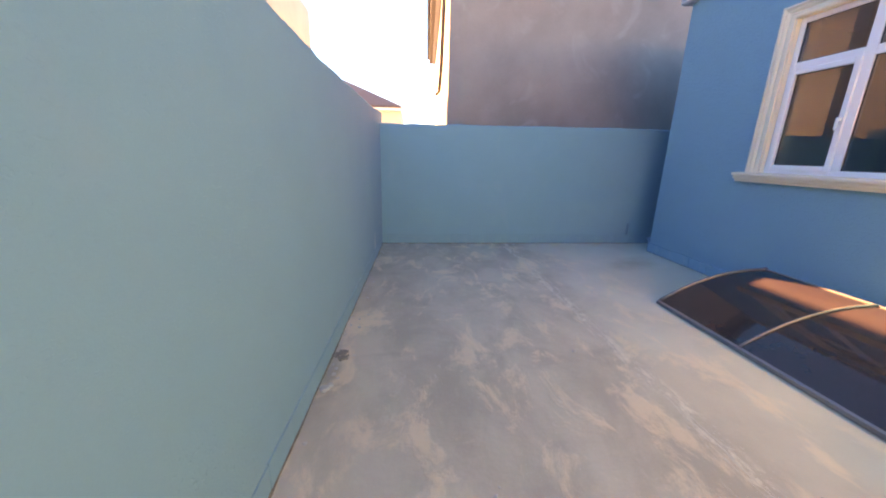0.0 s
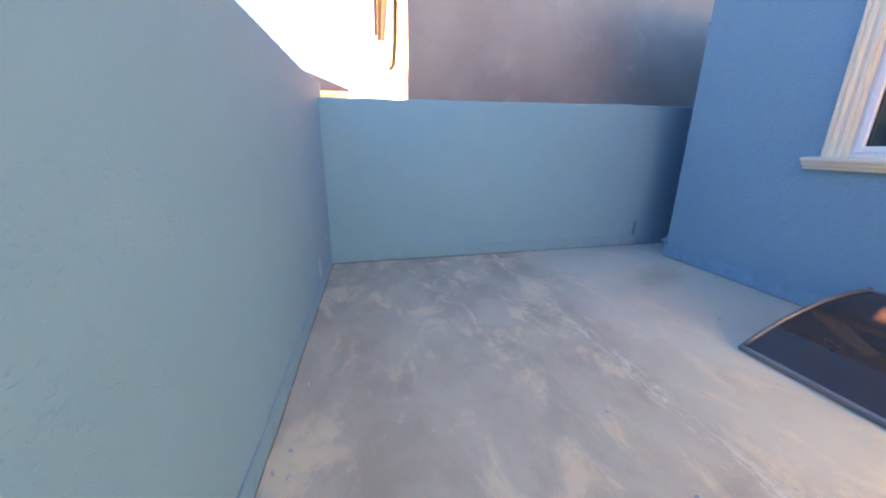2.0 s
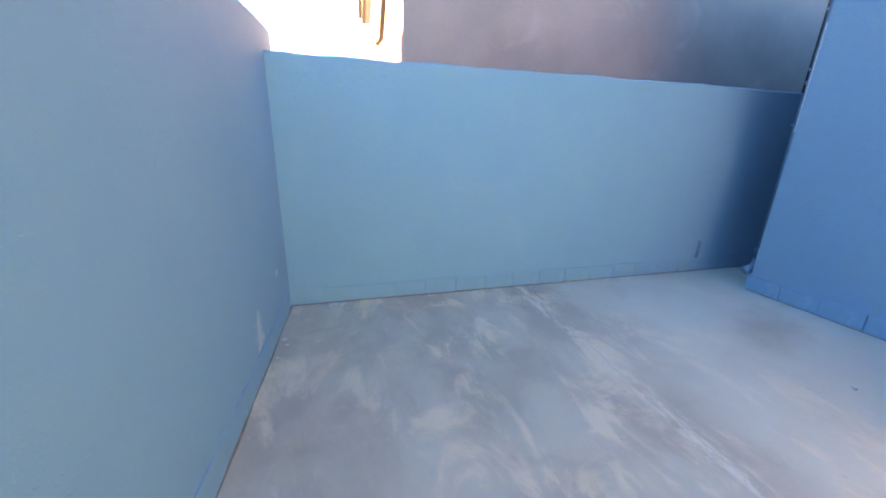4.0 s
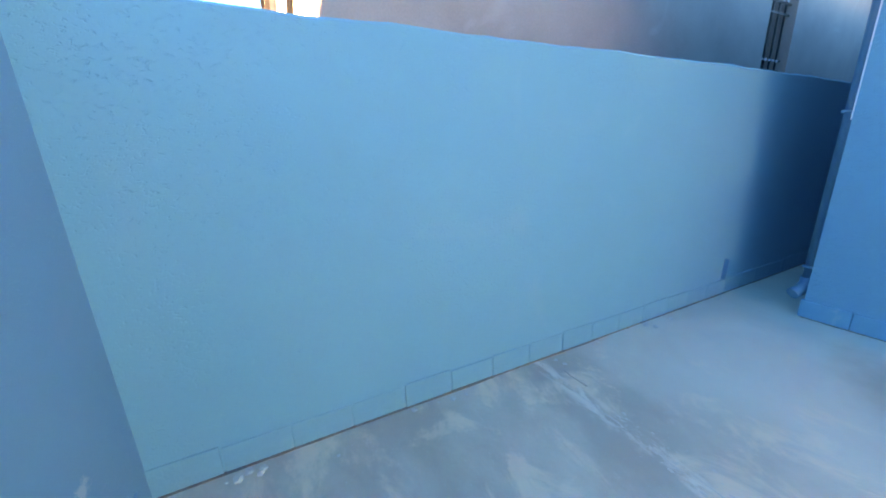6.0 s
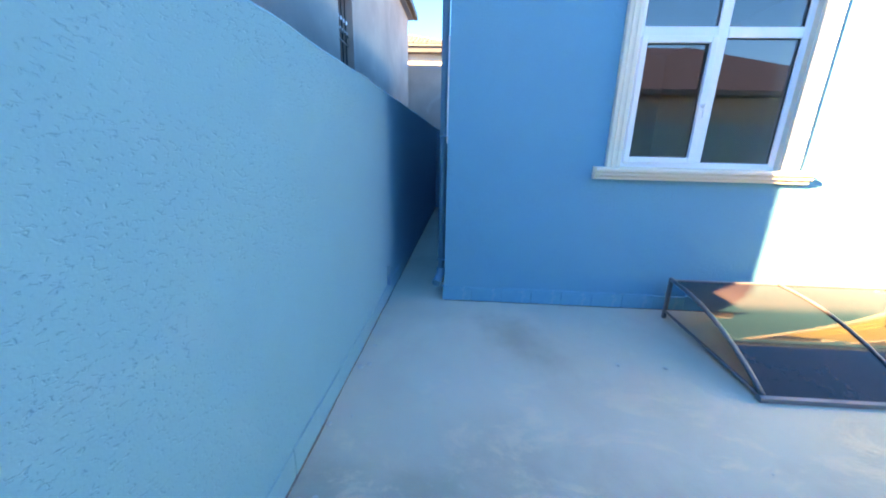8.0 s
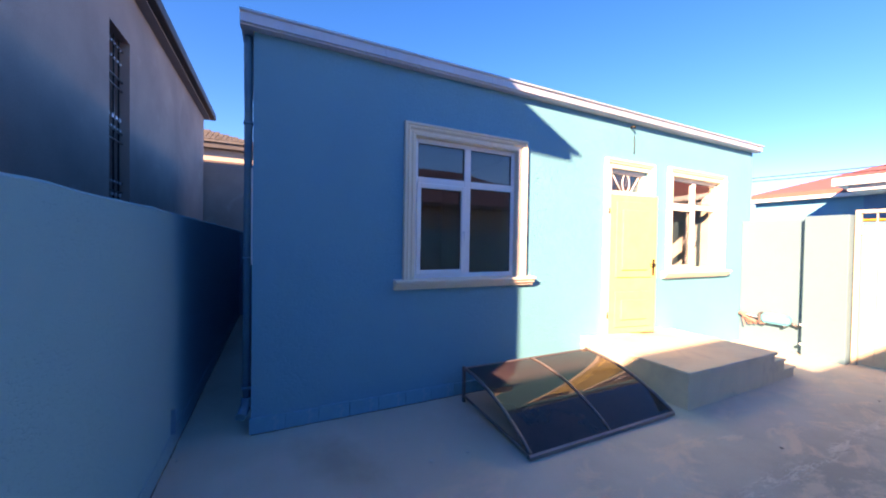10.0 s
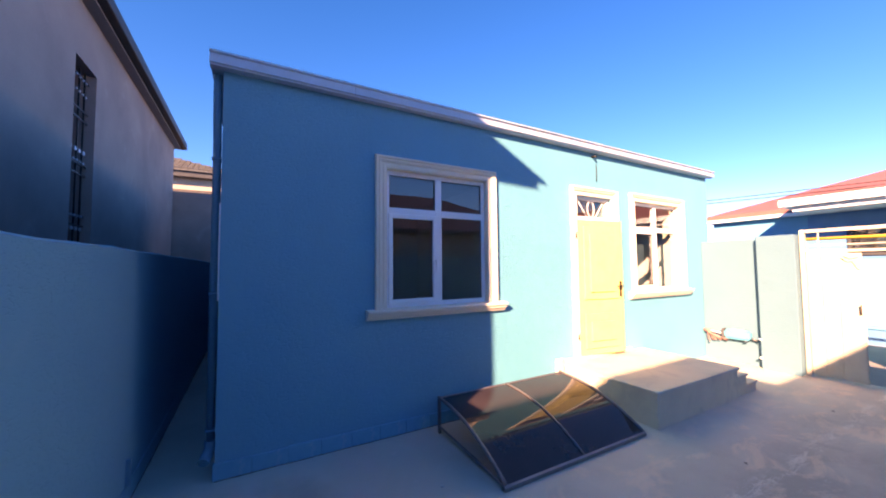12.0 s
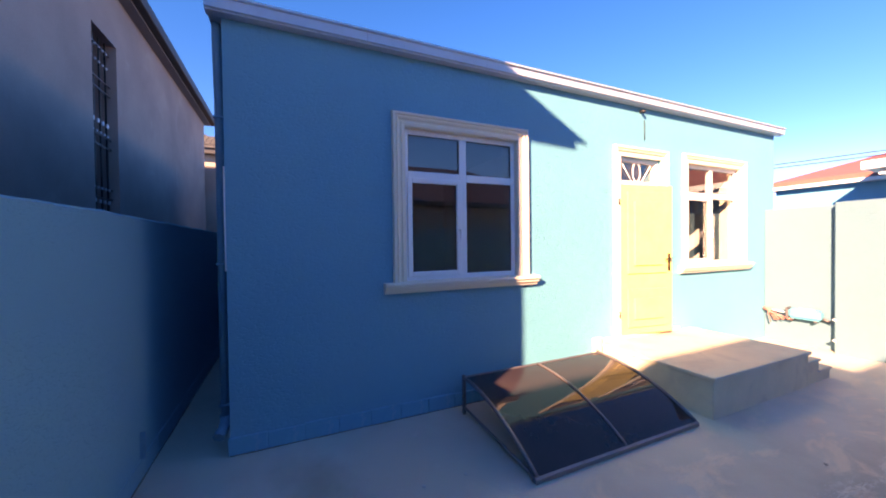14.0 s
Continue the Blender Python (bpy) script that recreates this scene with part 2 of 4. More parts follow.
TILE = material("clay roof tile", (0.10, 0.105, 0.115), (0.055, 0.058, 0.064), 0.85, 0, 8, 50, 0.3)
PALE_RENDER = material("pale grey render", (0.31, 0.33, 0.37), (0.27, 0.29, 0.32), 0.92, 0, 0.7, 50, 0.4, 0.004)
DUSTY_RENDER = material("dusty cream render", (0.55, 0.53, 0.50), (0.49, 0.47, 0.45), 0.9, 0, 1, 40, 0.2)
DULL_GREY = material("dull dark grey", (0.05, 0.052, 0.06), None, 0.6, 0, 4, 30, 0.1)
GREY_ROOF = material("grey roof sheet", (0.085, 0.085, 0.098), (0.07, 0.07, 0.08), 0.6, 0.0, 3, 30, 0.1)
SKY_PAINT = material("light blue house paint", (0.11, 0.36, 0.54), (0.095, 0.33, 0.51), 0.8, 0, 1.2, 50, 0.15)
DEEP_PAINT = material("deep blue plinth and porch shade paint", (0.10, 0.26, 0.50), None, 0.8, 0, 1.2, 50, 0.15)
WHITE_METAL = material("cream gate enamel", (0.52, 0.49, 0.40), (0.46, 0.42, 0.32), 0.45, 0.0, 3, 30, 0.06)
YELLOW_PIPE = material("yellow gas pipe paint", (0.72, 0.47, 0.03), None, 0.5, 0, 3, 30, 0.05)
CYAN = material("sky blue plastic", (0.10, 0.40, 0.54), None, 0.4, 0, 3, 30, 0.05)
RED_RUBBER = material("faded red cable", (0.46, 0.20, 0.16), None, 0.6, 0, 5, 30, 0.1)
FRAME_GREY = material("grey powder-coated steel", (0.20, 0.19, 0.20), (0.16, 0.15, 0.16), 0.45, 0.5, 4, 40, 0.1)
BLACK = material("black rubber cable", (0.02, 0.02, 0.022), None, 0.6, 0, 4, 30, 0.0)
INNER = material("beige interior plaster", (0.70, 0.65, 0.60), (0.66, 0.61, 0.56), 0.9, 0, 1.5, 40, 0.1)
PLASTER = material("white plaster crumb", (0.52, 0.51, 0.48), None, 0.9, 0, 9, 60, 0.3)
GAP = material("shaded gap grey", (0.20, 0.175, 0.155), (0.11, 0.097, 0.087), 0.95, 0, 12, 80, 0.5, 0.004)
DIRT = material("dry dirt", (0.30, 0.27, 0.245), (0.17, 0.15, 0.135), 0.95, 0, 9, 80, 0.6, 0.006)
GROUND = material("dusty street", (0.30, 0.27, 0.24), (0.22, 0.20, 0.18), 0.95, 0, 0.6, 20, 0.5, 0.02)


def glass_material(name, tint, rough=0.0):
    m = bpy.data.materials.new(name)
    m.use_nodes = True
    n, l = m.node_tree.nodes, m.node_tree.links
    n.remove(n["Principled BSDF"])
    gl, tr, mix, lw = n.new("ShaderNodeBsdfGlossy"), n.new("ShaderNodeBsdfTransparent"), n.new("ShaderNodeMixShader"), n.new("ShaderNodeLayerWeight")
    po, fr = n.new("ShaderNodeMath"), n.new("ShaderNodeMath")
    po.operation, fr.operation = "POWER", "MULTIPLY_ADD"
    lw.inputs["Blend"].default_value, po.inputs[1].default_value, fr.inputs[1].default_value, fr.inputs[2].default_value = 0.5, 4.0, 0.85, 0.10
    l.new(lw.outputs["Facing"], po.inputs[0])
    l.new(po.outputs[0], fr.inputs[0])
    gl.inputs["Roughness"].default_value, tr.inputs["Color"].default_value = rough, (*tint, 1)
    l.new(fr.outputs[0], mix.inputs["Fac"])
    l.new(tr.outputs[0], mix.inputs[1])
    l.new(gl.outputs[0], mix.inputs[2])
    l.new(mix.outputs[0], n["Material Output"].inputs["Surface"])
    return m


GLASS = glass_material("window glass", (0.76, 0.77, 0.79))
SMOKED = material("smoked brown polycarbonate", (0.056, 0.041, 0.043), (0.049, 0.036, 0.038), 0.05, 0, 4, 30, 0.0)
SMOKED.node_tree.nodes["Principled BSDF"].inputs["Specular IOR Level"].default_value = 0.38
through_sheet, sheet_mix = SMOKED.node_tree.nodes.new("ShaderNodeBsdfTransparent"), SMOKED.node_tree.nodes.new("ShaderNodeMixShader")
through_sheet.inputs["Color"].default_value, sheet_mix.inputs["Fac"].default_value = (0.36, 0.27, 0.26, 1), 0.80
SMOKED.node_tree.links.new(through_sheet.outputs[0], sheet_mix.inputs[1])
SMOKED.node_tree.links.new(SMOKED.node_tree.nodes["Principled BSDF"].outputs[0], sheet_mix.inputs[2])
SMOKED.node_tree.links.new(sheet_mix.outputs[0], SMOKED.node_tree.nodes["Material Output"].inputs["Surface"])
SOFFIT = material("grey soffit board", (0.24, 0.25, 0.27), (0.21, 0.22, 0.24), 0.85, 0, 2, 40, 0.15)
SMOKED.node_tree.nodes["Principled BSDF"].inputs["IOR"].default_value = 1.56


# ---- mesh helpers ----
def box(bm, x0, x1, y0, y1, z0, z1):
    m = Matrix.Translation(((x0 + x1) / 2, (y0 + y1) / 2, (z0 + z1) / 2)) @ Matrix.Diagonal((x1 - x0, y1 - y0, z1 - z0, 1))
    return bmesh.ops.create_cube(bm, size=1.0, matrix=m)["verts"]


def boxed(*sizes, bevel=0.0, segments=1):
    bm = bmesh.new()
    for s in sizes:
        box(bm, *s)
    if bevel:
        bmesh.ops.bevel(bm, geom=bm.edges[:], offset=bevel, segments=segments, affect="EDGES", clamp_overlap=True)
    return bm


def prism(points, axis, a, b):
    """A closed outline swept along an axis from a to b. axis y: points are (x, z); axis x: (y, z); axis z: (x, y)."""
    bm = bmesh.new()
    def at(p, k):
        return {"y": (p[0], k, p[1]), "x": (k, p[0], p[1]), "z": (p[0], p[1], k)}[axis]
    one, two = [bm.verts.new(at(p, a)) for p in points], [bm.verts.new(at(p, b)) for p in points]
    bm.faces.new(one)
    bm.faces.new(two)
    for i in range(len(points)):
        j = (i + 1) % len(points)
        bm.faces.new((one[i], one[j], two[j], two[i]))
    bmesh.ops.recalc_face_normals(bm, faces=bm.faces[:])
    return bm


def tube(points, radius, sides=10):
    """A round bar through the points."""
    bm = bmesh.new()
    rings = []
    pts = [Vector(p) for p in points]
    for i, p in enumerate(pts):
        d = (pts[min(i + 1, len(pts) - 1)] - pts[max(i - 1, 0)]).normalized()
        u = d.orthogonal().normalized() if i == 0 else (rings_u - d * rings_u.dot(d)).normalized()
        rings_u = u
        w = d.cross(u)
        rings.append([bm.verts.new(p + radius * (math.cos(k * math.tau / sides) * u + math.sin(k * math.tau / sides) * w)) for k in range(sides)])
    for r, s in zip(rings, rings[1:]):
        for k in range(sides):
            bm.faces.new((r[k], r[(k + 1) % sides], s[(k + 1) % sides], s[k])).smooth = True
    bm.faces.new(rings[0])
    bm.faces.new(rings[-1])
    bmesh.ops.recalc_face_normals(bm, faces=bm.faces[:])
    return bm


def mesh_of(name, bm, mat):
    me = bpy.data.meshes.new(name)
    bm.to_mesh(me)
    bm.free()
    me.materials.append(mat)
    return me


def part(name, bm, mat, parent, label=""):
    ob = new(name, mesh_of(name, bm, mat))
    ob.parent = parent
    return tagged(ob, label)


def thing(name, at, label, category, group="", kind=""):
    ob = new(name)
    ob.location = at
    return tagged(ob, label, category, group, kind)


def single(name, bm, mat, label, category, group="", kind=""):
    return tagged(new(name, mesh_of(name, bm, mat)), label, category, group, kind)


def structure(name, bm, mat, label, category):
    return single(name, bm, mat, label, category, "", "structure")


def long_wall(a, b, thick, top, ragged=0.012, step=0.12):
    """An upright wall from a to b (x, y), its inner face on that line, with an uneven crest and slightly wavy face. thick lies to the left of a to b."""
    bm = bmesh.new()
    a, b = Vector((*a, 0)), Vector((*b, 0))
    d = (b - a).normalized()
    side = Vector((-d.y, d.x, 0)) * thick
    n = max(2, int((b - a).length / step))
    levels = (-0.2, 0.0, 0.5, 1.0, 1.5, 1.0e9)
    cols = []
    for i in range(n + 1):
        p = a.lerp(b, i / n)
        h = (top(i / n) if callable(top) else top) + ragged * (noise.noise(p * 2.3) + 0.6 * noise.noise(p * 9.0))
        face = []
        for z in levels:
            z = min(z, h - 0.012) if z > 2 else z
            q = p + side.normalized() * 0.006 * noise.noise(Vector((p.x, p.y, z)) * 1.3)
            face.append(bm.verts.new((q.x, q.y, z)))
        face.append(bm.verts.new((p + side.normalized() * 0.012).to_tuple()[:2] + (h,)))
        q = p + side
        face.append(bm.verts.new((q.x, q.y, h - 0.004)))
        face.append(bm.verts.new((q.x, q.y, -0.2)))
        cols.append(face)
    for c, e in zip(cols, cols[1:]):
        for k in range(len(c)):
            j = (k + 1) % len(c)
            f = bm.faces.new((c[k], e[k], e[j], c[j]))
            f.smooth = k < 4
    bm.faces.new(cols[0])
    bm.faces.new(cols[-1])
    bmesh.ops.recalc_face_normals(bm, faces=bm.faces[:])
    return bm


def pierced(ys, zs, holes, x0, x1):
    """A wall in a plane of constant x, with rectangular holes through it. ys, zs: all break lines; holes: (y0, y1, z0, z1)."""
    bm = bmesh.new()
    def solid(i, j):
        if not (0 <= i < len(ys) - 1 and 0 <= j < len(zs) - 1):
            return False
        y, z = (ys[i] + ys[i + 1]) / 2, (zs[j] + zs[j + 1]) / 2
        return not any(h[0] < y < h[1] and h[2] < z < h[3] for h in holes)
    def quad(*v):
        bm.faces.new([bm.verts.new(p) for p in v])
    for i in range(len(ys) - 1):
        for j in range(len(zs) - 1):
            if not solid(i, j):
                continue
            a, b, c, d = ys[i], ys[i + 1], zs[j], zs[j + 1]
            quad((x0, a, c), (x0, b, c), (x0, b, d), (x0, a, d))
            quad((x1, a, c), (x1, b, c), (x1, b, d), (x1, a, d))
            if not solid(i - 1, j):
                quad((x0, a, c), (x0, a, d), (x1, a, d), (x1, a, c))
            if not solid(i + 1, j):
                quad((x0, b, c), (x0, b, d), (x1, b, d), (x1, b, c))
            if not solid(i, j - 1):
                quad((x0, a, c), (x0, b, c), (x1, b, c), (x1, a, c))
            if not solid(i, j + 1):
                quad((x0, a, d), (x0, b, d), (x1, b, d), (x1, a, d))
    bmesh.ops.remove_doubles(bm, verts=bm.verts[:], dist=0.0005)
    bmesh.ops.recalc_face_normals(bm, faces=bm.faces[:])
    return bm


def hip_roof(x0, x1, y0, y1, z, rise, ridge_inset, thick=0.12):
    """A closed hipped roof over a rectangle; the ridge runs along the longer side."""
    bm = bmesh.new()
    low = [bm.verts.new(p) for p in ((x0, y0, z), (x1, y0, z), (x1, y1, z), (x0, y1, z))]
    up = [bm.verts.new(p) for p in ((x0, y0, z + thick), (x1, y0, z + thick), (x1, y1, z + thick), (x0, y1, z + thick))]
    xm, ym = (x0 + x1) / 2, (y0 + y1) / 2
    if y1 - y0 > x1 - x0:
        r = [bm.verts.new((xm, y0 + ridge_inset, z + rise)), bm.verts.new((xm, y1 - ridge_inset, z + rise))]
        faces = [(up[0], up[1], r[0]), (up[1], up[2], r[1], r[0]), (up[2], up[3], r[1]), (up[3], up[0], r[0], r[1])]
    else:
        r = [bm.verts.new((x0 + ridge_inset, ym, z + rise)), bm.verts.new((x1 - ridge_inset, ym, z + rise))]
        faces = [(up[0], up[1], r[1], r[0]), (up[1], up[2], r[1]), (up[2], up[3], r[0], r[1]), (up[3], up[0], r[0])]
    for f in faces:
        bm.faces.new(f)
    bm.faces.new(low)
    for i in range(4):
        bm.faces.new((low[i], low[(i + 1) % 4], up[(i + 1) % 4], up[i]))
    bmesh.ops.recalc_face_normals(bm, faces=bm.faces[:])
    return bm


# ---- the yard: ground, walls ----
F = 3.3          # the facade's plane
NORTH = 5.6      # the north wall's inner face
structure("ground", boxed((-2500, 2500, -2500, 2500, -0.5, -0.06)), GROUND, "bare dusty street ground around the yard", "ground")


def slab(name, x0, x1, y0, y1, mat, label, amp):
    bm = bmesh.new()
    nx, ny = int((x1 - x0) / 0.09), int((y1 - y0) / 0.09)
    grid = [[bm.verts.new((x0 + (x1 - x0) * i / nx, y0 + (y1 - y0) * j / ny, 0)) for j in range(ny + 1)] for i in range(nx + 1)]
    for row in grid:
        for v in row:
            v.co.z = -amp + amp * (0.6 * noise.noise(v.co * 1.1) + 0.4 * noise.noise(v.co * 5.0))
    for i in range(nx):
        for j in range(ny):
            bm.faces.new((grid[i][j], grid[i + 1][j], grid[i + 1][j + 1], grid[i][j + 1])).smooth = True
    rim = [e for e in bm.edges if e.is_boundary]
    out = bmesh.ops.extrude_edge_only(bm, edges=rim)["geom"]
    for v in out:
        if isinstance(v, bmesh.types.BMVert):
            v.co.z = -0.1
    bmesh.ops.recalc_face_normals(bm, faces=bm.faces[:])
    return structure(name, bm, mat, label, "floor")


slab("floor", -1.5, 14.0, -3.2, 5.7, SCREED, "worn concrete yard floor with beige cement smears", 0.005)


def west_x(y):
    return -1.04 - (5.6 - y) * 0.04


wall_west = structure("wall_west", long_wall((west_x(-3.3), -3.3), (west_x(5.85), 5.85), 0.2, lambda k: 2.03 + 0.05 * max(0, k - 0.9) * 10 + 0.03 * min(1, max(0, (0.63 - k) * 10))), YARD,
                      "tall blue-green stuccoed boundary wall with uneven crest", "wall")
wall_north = structure("wall_north", long_wall((-1.16, NORTH), (14.0, NORTH), 0.2, lambda k: 1.89 + 0.04 * min(1, k * 4)), YARD_NORTH,
                       "low blue-green stuccoed boundary wall with rough crest", "wall")


# ---- the house shell ----
HOUSE_N, HOUSE_S, TOP = 5.04, -3.3, 3.55
W1 = (2.185, 3.525, 1.33, 2.86)
W2 = (-2.24, -0.88, 1.33, 2.86)
DR = (-0.27, 0.54, 0.42, 2.84)
wall_house = structure("wall_facade", pierced([HOUSE_S, W2[0], W2[1], DR[0], DR[1], W1[0], W1[1], HOUSE_N], [-0.1, 0.42, 1.33, 2.84, 2.86, TOP], [W1, W2, DR], F, F + 0.3), FACADE,
                       "blue stuccoed house facade, half in shade", "wall")
structure("wall_house_north", boxed((F + 0.302, 12.0, HOUSE_N - 0.3, HOUSE_N - 0.001, -0.1, TOP)), FACADE, "blue stuccoed side wall of the house", "wall")
structure("wall_house_south", boxed((F + 0.302, 12.0, HOUSE_S + 0.001, HOUSE_S + 0.3, -0.1, TOP)), FACADE, "blue stuccoed far side wall of the house", "wall")
structure("wall_house_east", boxed((11.7, 11.998, HOUSE_S + 0.302, HOUSE_N - 0.302, -0.1, TOP)), FACADE, "blue stuccoed rear wall of the house", "wall")
structure("wall_partition", boxed((F + 0.302, 11.69, 1.1, 1.22, 0.42, 3.2)), INNER, "beige plastered inner wall between the rooms", "wall")
structure("wall_lining", boxed((F + 0.31, 7.5, HOUSE_S + 0.305, HOUSE_S + 0.33, 0.42, 3.2), (7.5, 7.6, HOUSE_S + 0.305, HOUSE_N - 0.31, 0.42, 3.2), (F + 0.31, 7.5, HOUSE_N - 0.33, HOUSE_N - 0.305, 0.42, 3.2)), INNER, "beige plastered inner walls of the rooms", "wall")
structure("floor_indoor", boxed((F + 0.303, 11.69, HOUSE_S + 0.303, HOUSE_N - 0.303, 0.3, 0.418)), STEP, "plain indoor floor of the house", "floor")
structure("ceiling", boxed((F + 0.303, 11.69, HOUSE_S + 0.303, HOUSE_N - 0.303, 3.2, 3.3)), INNER, "plain plastered indoor ceiling", "ceiling")
structure("roof", boxed((F - 0.02, 12.1, HOUSE_S - 0.05, HOUSE_N - 0.002, TOP + 0.002, TOP + 0.06)), DARK_METAL, "flat sheet roof of the house", "roof")

cornice = thing("cornice", (0, 0, 0), "light grey metal cornice along the roof edge", "cornice", "", "structure")
CORNICE = [(F - 0.001, TOP - 0.018), (F - 0.085, TOP - 0.018), (F - 0.085, TOP - 0.008), (F - 0.105, TOP - 0.002), (F - 0.105, TOP + 0.075), (F - 0.125, TOP + 0.082), (F - 0.125, TOP + 0.097), (F - 0.0, TOP + 0.105)]
y = HOUSE_N + 0.1
while y > HOUSE_S - 0.1:
    e = max(HOUSE_S - 0.12, y - 1.25)
    part("cornice_length", prism(CORNICE, "y", y, e + 0.003), FASCIA, cornice)
    y = e
part("cornice_return", prism([(HOUSE_N + 0.002, TOP - 0.018), (HOUSE_N + 0.085, TOP - 0.018), (HOUSE_N + 0.085, TOP - 0.002), (HOUSE_N + 0.098, TOP + 0.004), (HOUSE_N + 0.098, TOP + 0.095), (HOUSE_N + 0.002, TOP + 0.10)], "x", F + 0.002, 12.0), FASCIA, cornice)


# ---- windows and door of the facade ----
MOULD = [(0.0, 0.0), (0.0, 0.016), (0.03, 0.020), (0.04, 0.012), (0.058, 0.012), (0.066, 0.030), (0.082, 0.036), (0.088, 0.026), (0.096, 0.026), (0.102, 0.044), (0.122, 0.044), (0.128, 0.03), (0.128, 0.0)]


def surround(hole, parent, label=""):
    """The moulding on both sides and over an opening, mitred at the corners. Local to the parent."""
    y0, y1, z0, z1 = hole
    def path(d, p):
        return [(F - p, y1 + d, z0), (F - p, y1 + d, z1 + d), (F - p, y0 - d, z1 + d), (F - p, y0 - d, z0)]
    for name, i in (("jamb_moulding", 0), ("head_moulding", 1), ("jamb_moulding", 2)):
        bm = bmesh.new()
        a = [bm.verts.new(path(d, p)[i]) for d, p in MOULD]
        b = [bm.verts.new(path(d, p)[i + 1]) for d, p in MOULD]
        for k in range(len(a)):
            j = (k + 1) % len(a)
            bm.faces.new((a[k], a[j], b[j], b[k]))
        bm.faces.new(a)
        bm.faces.new(b)
        bmesh.ops.recalc_face_normals(bm, faces=bm.faces[:])
        part(name, bm, TRIM, parent)


def facade_window(name, hole, label):
    y0, y1, z0, z1 = hole
    w = thing(name, (0, 0, 0), label, "window", "windows of the facade", "structure")
    surround(hole, w)
    part("window_sill", prism([(F + 0.054, z0 - 0.02), (F + 0.054, z0 + 0.006), (F - 0.098, z0 - 0.002), (F - 0.105, z0 - 0.008), (F - 0.105, z0 - 0.032), (F - 0.082, z0 - 0.036), (F - 0.078, z0 - 0.042), (F - 0.082, z0 - 0.048), (F - 0.082, z0 - 0.066), (F - 0.056, z0 - 0.07), (F - 0.052, z0 - 0.076), (F - 0.056, z0 - 0.082), (F - 0.05, z0 - 0.102), (F - 0.001, z0 - 0.105), (F - 0.001, z0 - 0.02)],
         "y", y1 + 0.225, y0 - 0.225), TRIM, w)
    for lining in ((F + 0.001, F + 0.29, y0 + 0.0005, y0 + 0.008, z0, z1), (F + 0.001, F + 0.29, y1 - 0.008, y1 - 0.0005, z0, z1), (F + 0.001, F + 0.29, y0 + 0.008, y1 - 0.008, z1 - 0.008, z1 - 0.0005)):
        part("reveal", boxed(lining), TRIM, w)
    x0, x1 = F + 0.055, F + 0.115
    ym, zt, b = (y0 + y1) / 2, z0 + 1.07, 0.055
    part("window_frame", boxed((x0, x1, y0, y0 + b, z0, z1), (x0, x1, y1 - b, y1, z0, z1), (x0, x1, y0 + b, y1 - b, z0 + 0.002, z0 + b), (x0, x1, y0 + b, y1 - b, z1 - b, z1 - 0.002), bevel=0.004), PVC, w)
    part("mullion", boxed((x0, x1, ym - 0.042, ym + 0.042, z0 + b, z1 - b), bevel=0.004), PVC, w)
    part("transom", boxed((x0 - 0.002, x1, ym + 0.042, y1 - b, zt - 0.04, zt + 0.04), (x0 - 0.002, x1, y0 + b, ym - 0.042, zt - 0.04, zt + 0.04), bevel=0.004), PVC, w)
    s, xs = 0.05, x0 - 0.018
    ya, yb, za, zb = ym + 0.03, y1 - b + 0.015, z0 + b - 0.012, zt - 0.03
    part("sash", boxed((xs, x0 + 0.03, ya, ya + s, za, zb), (xs, x0 + 0.03, yb - s, yb, za, zb), (xs, x0 + 0.03, ya + s, yb - s, za, za + s), (xs, x0 + 0.03, ya + s, yb - s, zb - s, zb), bevel=0.005), PVC, w)
    for a, c, d, e in ((y0 + b, ym - 0.042, z0 + b, zt - 0.04), (ya + s, yb - s, za + s, zb - s), (y0 + b, ym - 0.042, zt + 0.04, z1 - b), (ym + 0.042, y1 - b, zt + 0.04, z1 - b)):
        part("pane", boxed((F + 0.078, F + 0.084, a - 0.005, c + 0.005, d - 0.005, e + 0.005)), GLASS, w).visible_shadow = False
        part("gasket", boxed((F + 0.068, F + 0.077, a, a + 0.006, d, e), (F + 0.068, F + 0.077, c - 0.006, c, d, e), (F + 0.068, F + 0.077, a + 0.006, c - 0.006, d, d + 0.006), (F + 0.068, F + 0.077, a + 0.006, c - 0.006, e - 0.006, e)), BLACK, w)
    part("window_handle", boxed((xs - 0.03, xs, ya + 0.012, ya + 0.036, z0 + 0.5, z0 + 0.53), (xs - 0.045, xs - 0.03, ya + 0.014, ya + 0.034, z0 + 0.42, z0 + 0.53), bevel=0.004), PVC, w)
    return w


facade_window("window_1", W1, "white four-pane window in cream moulding, shaded")
facade_window("window_2", W2, "white four-pane window in cream moulding, sunlit")

door = thing("door_1", (0, 0, 0), "yellow panelled door ajar under a latticed transom light", "door", "", "structure")
surround(DR, door)
ZT = 2.50
part("door_frame", boxed((F + 0.04, F + 0.12, DR[0], DR[0] + 0.05, DR[2], DR[3]), (F + 0.04, F + 0.12, DR[1] - 0.05, DR[1], DR[2], DR[3]), (F + 0.04, F + 0.12, DR[0] + 0.05, DR[1] - 0.05, DR[3] - 0.05, DR[3]), (F + 0.04, F + 0.12, DR[0] + 0.05, DR[1] - 0.05, ZT - 0.03, ZT + 0.03), bevel=0.004), PVC, door)
part("transom_pane", boxed((F + 0.09, F + 0.096, DR[0] + 0.045, DR[1] - 0.045, ZT + 0.025, DR[3] - 0.045)), GLASS, door).visible_shadow = False
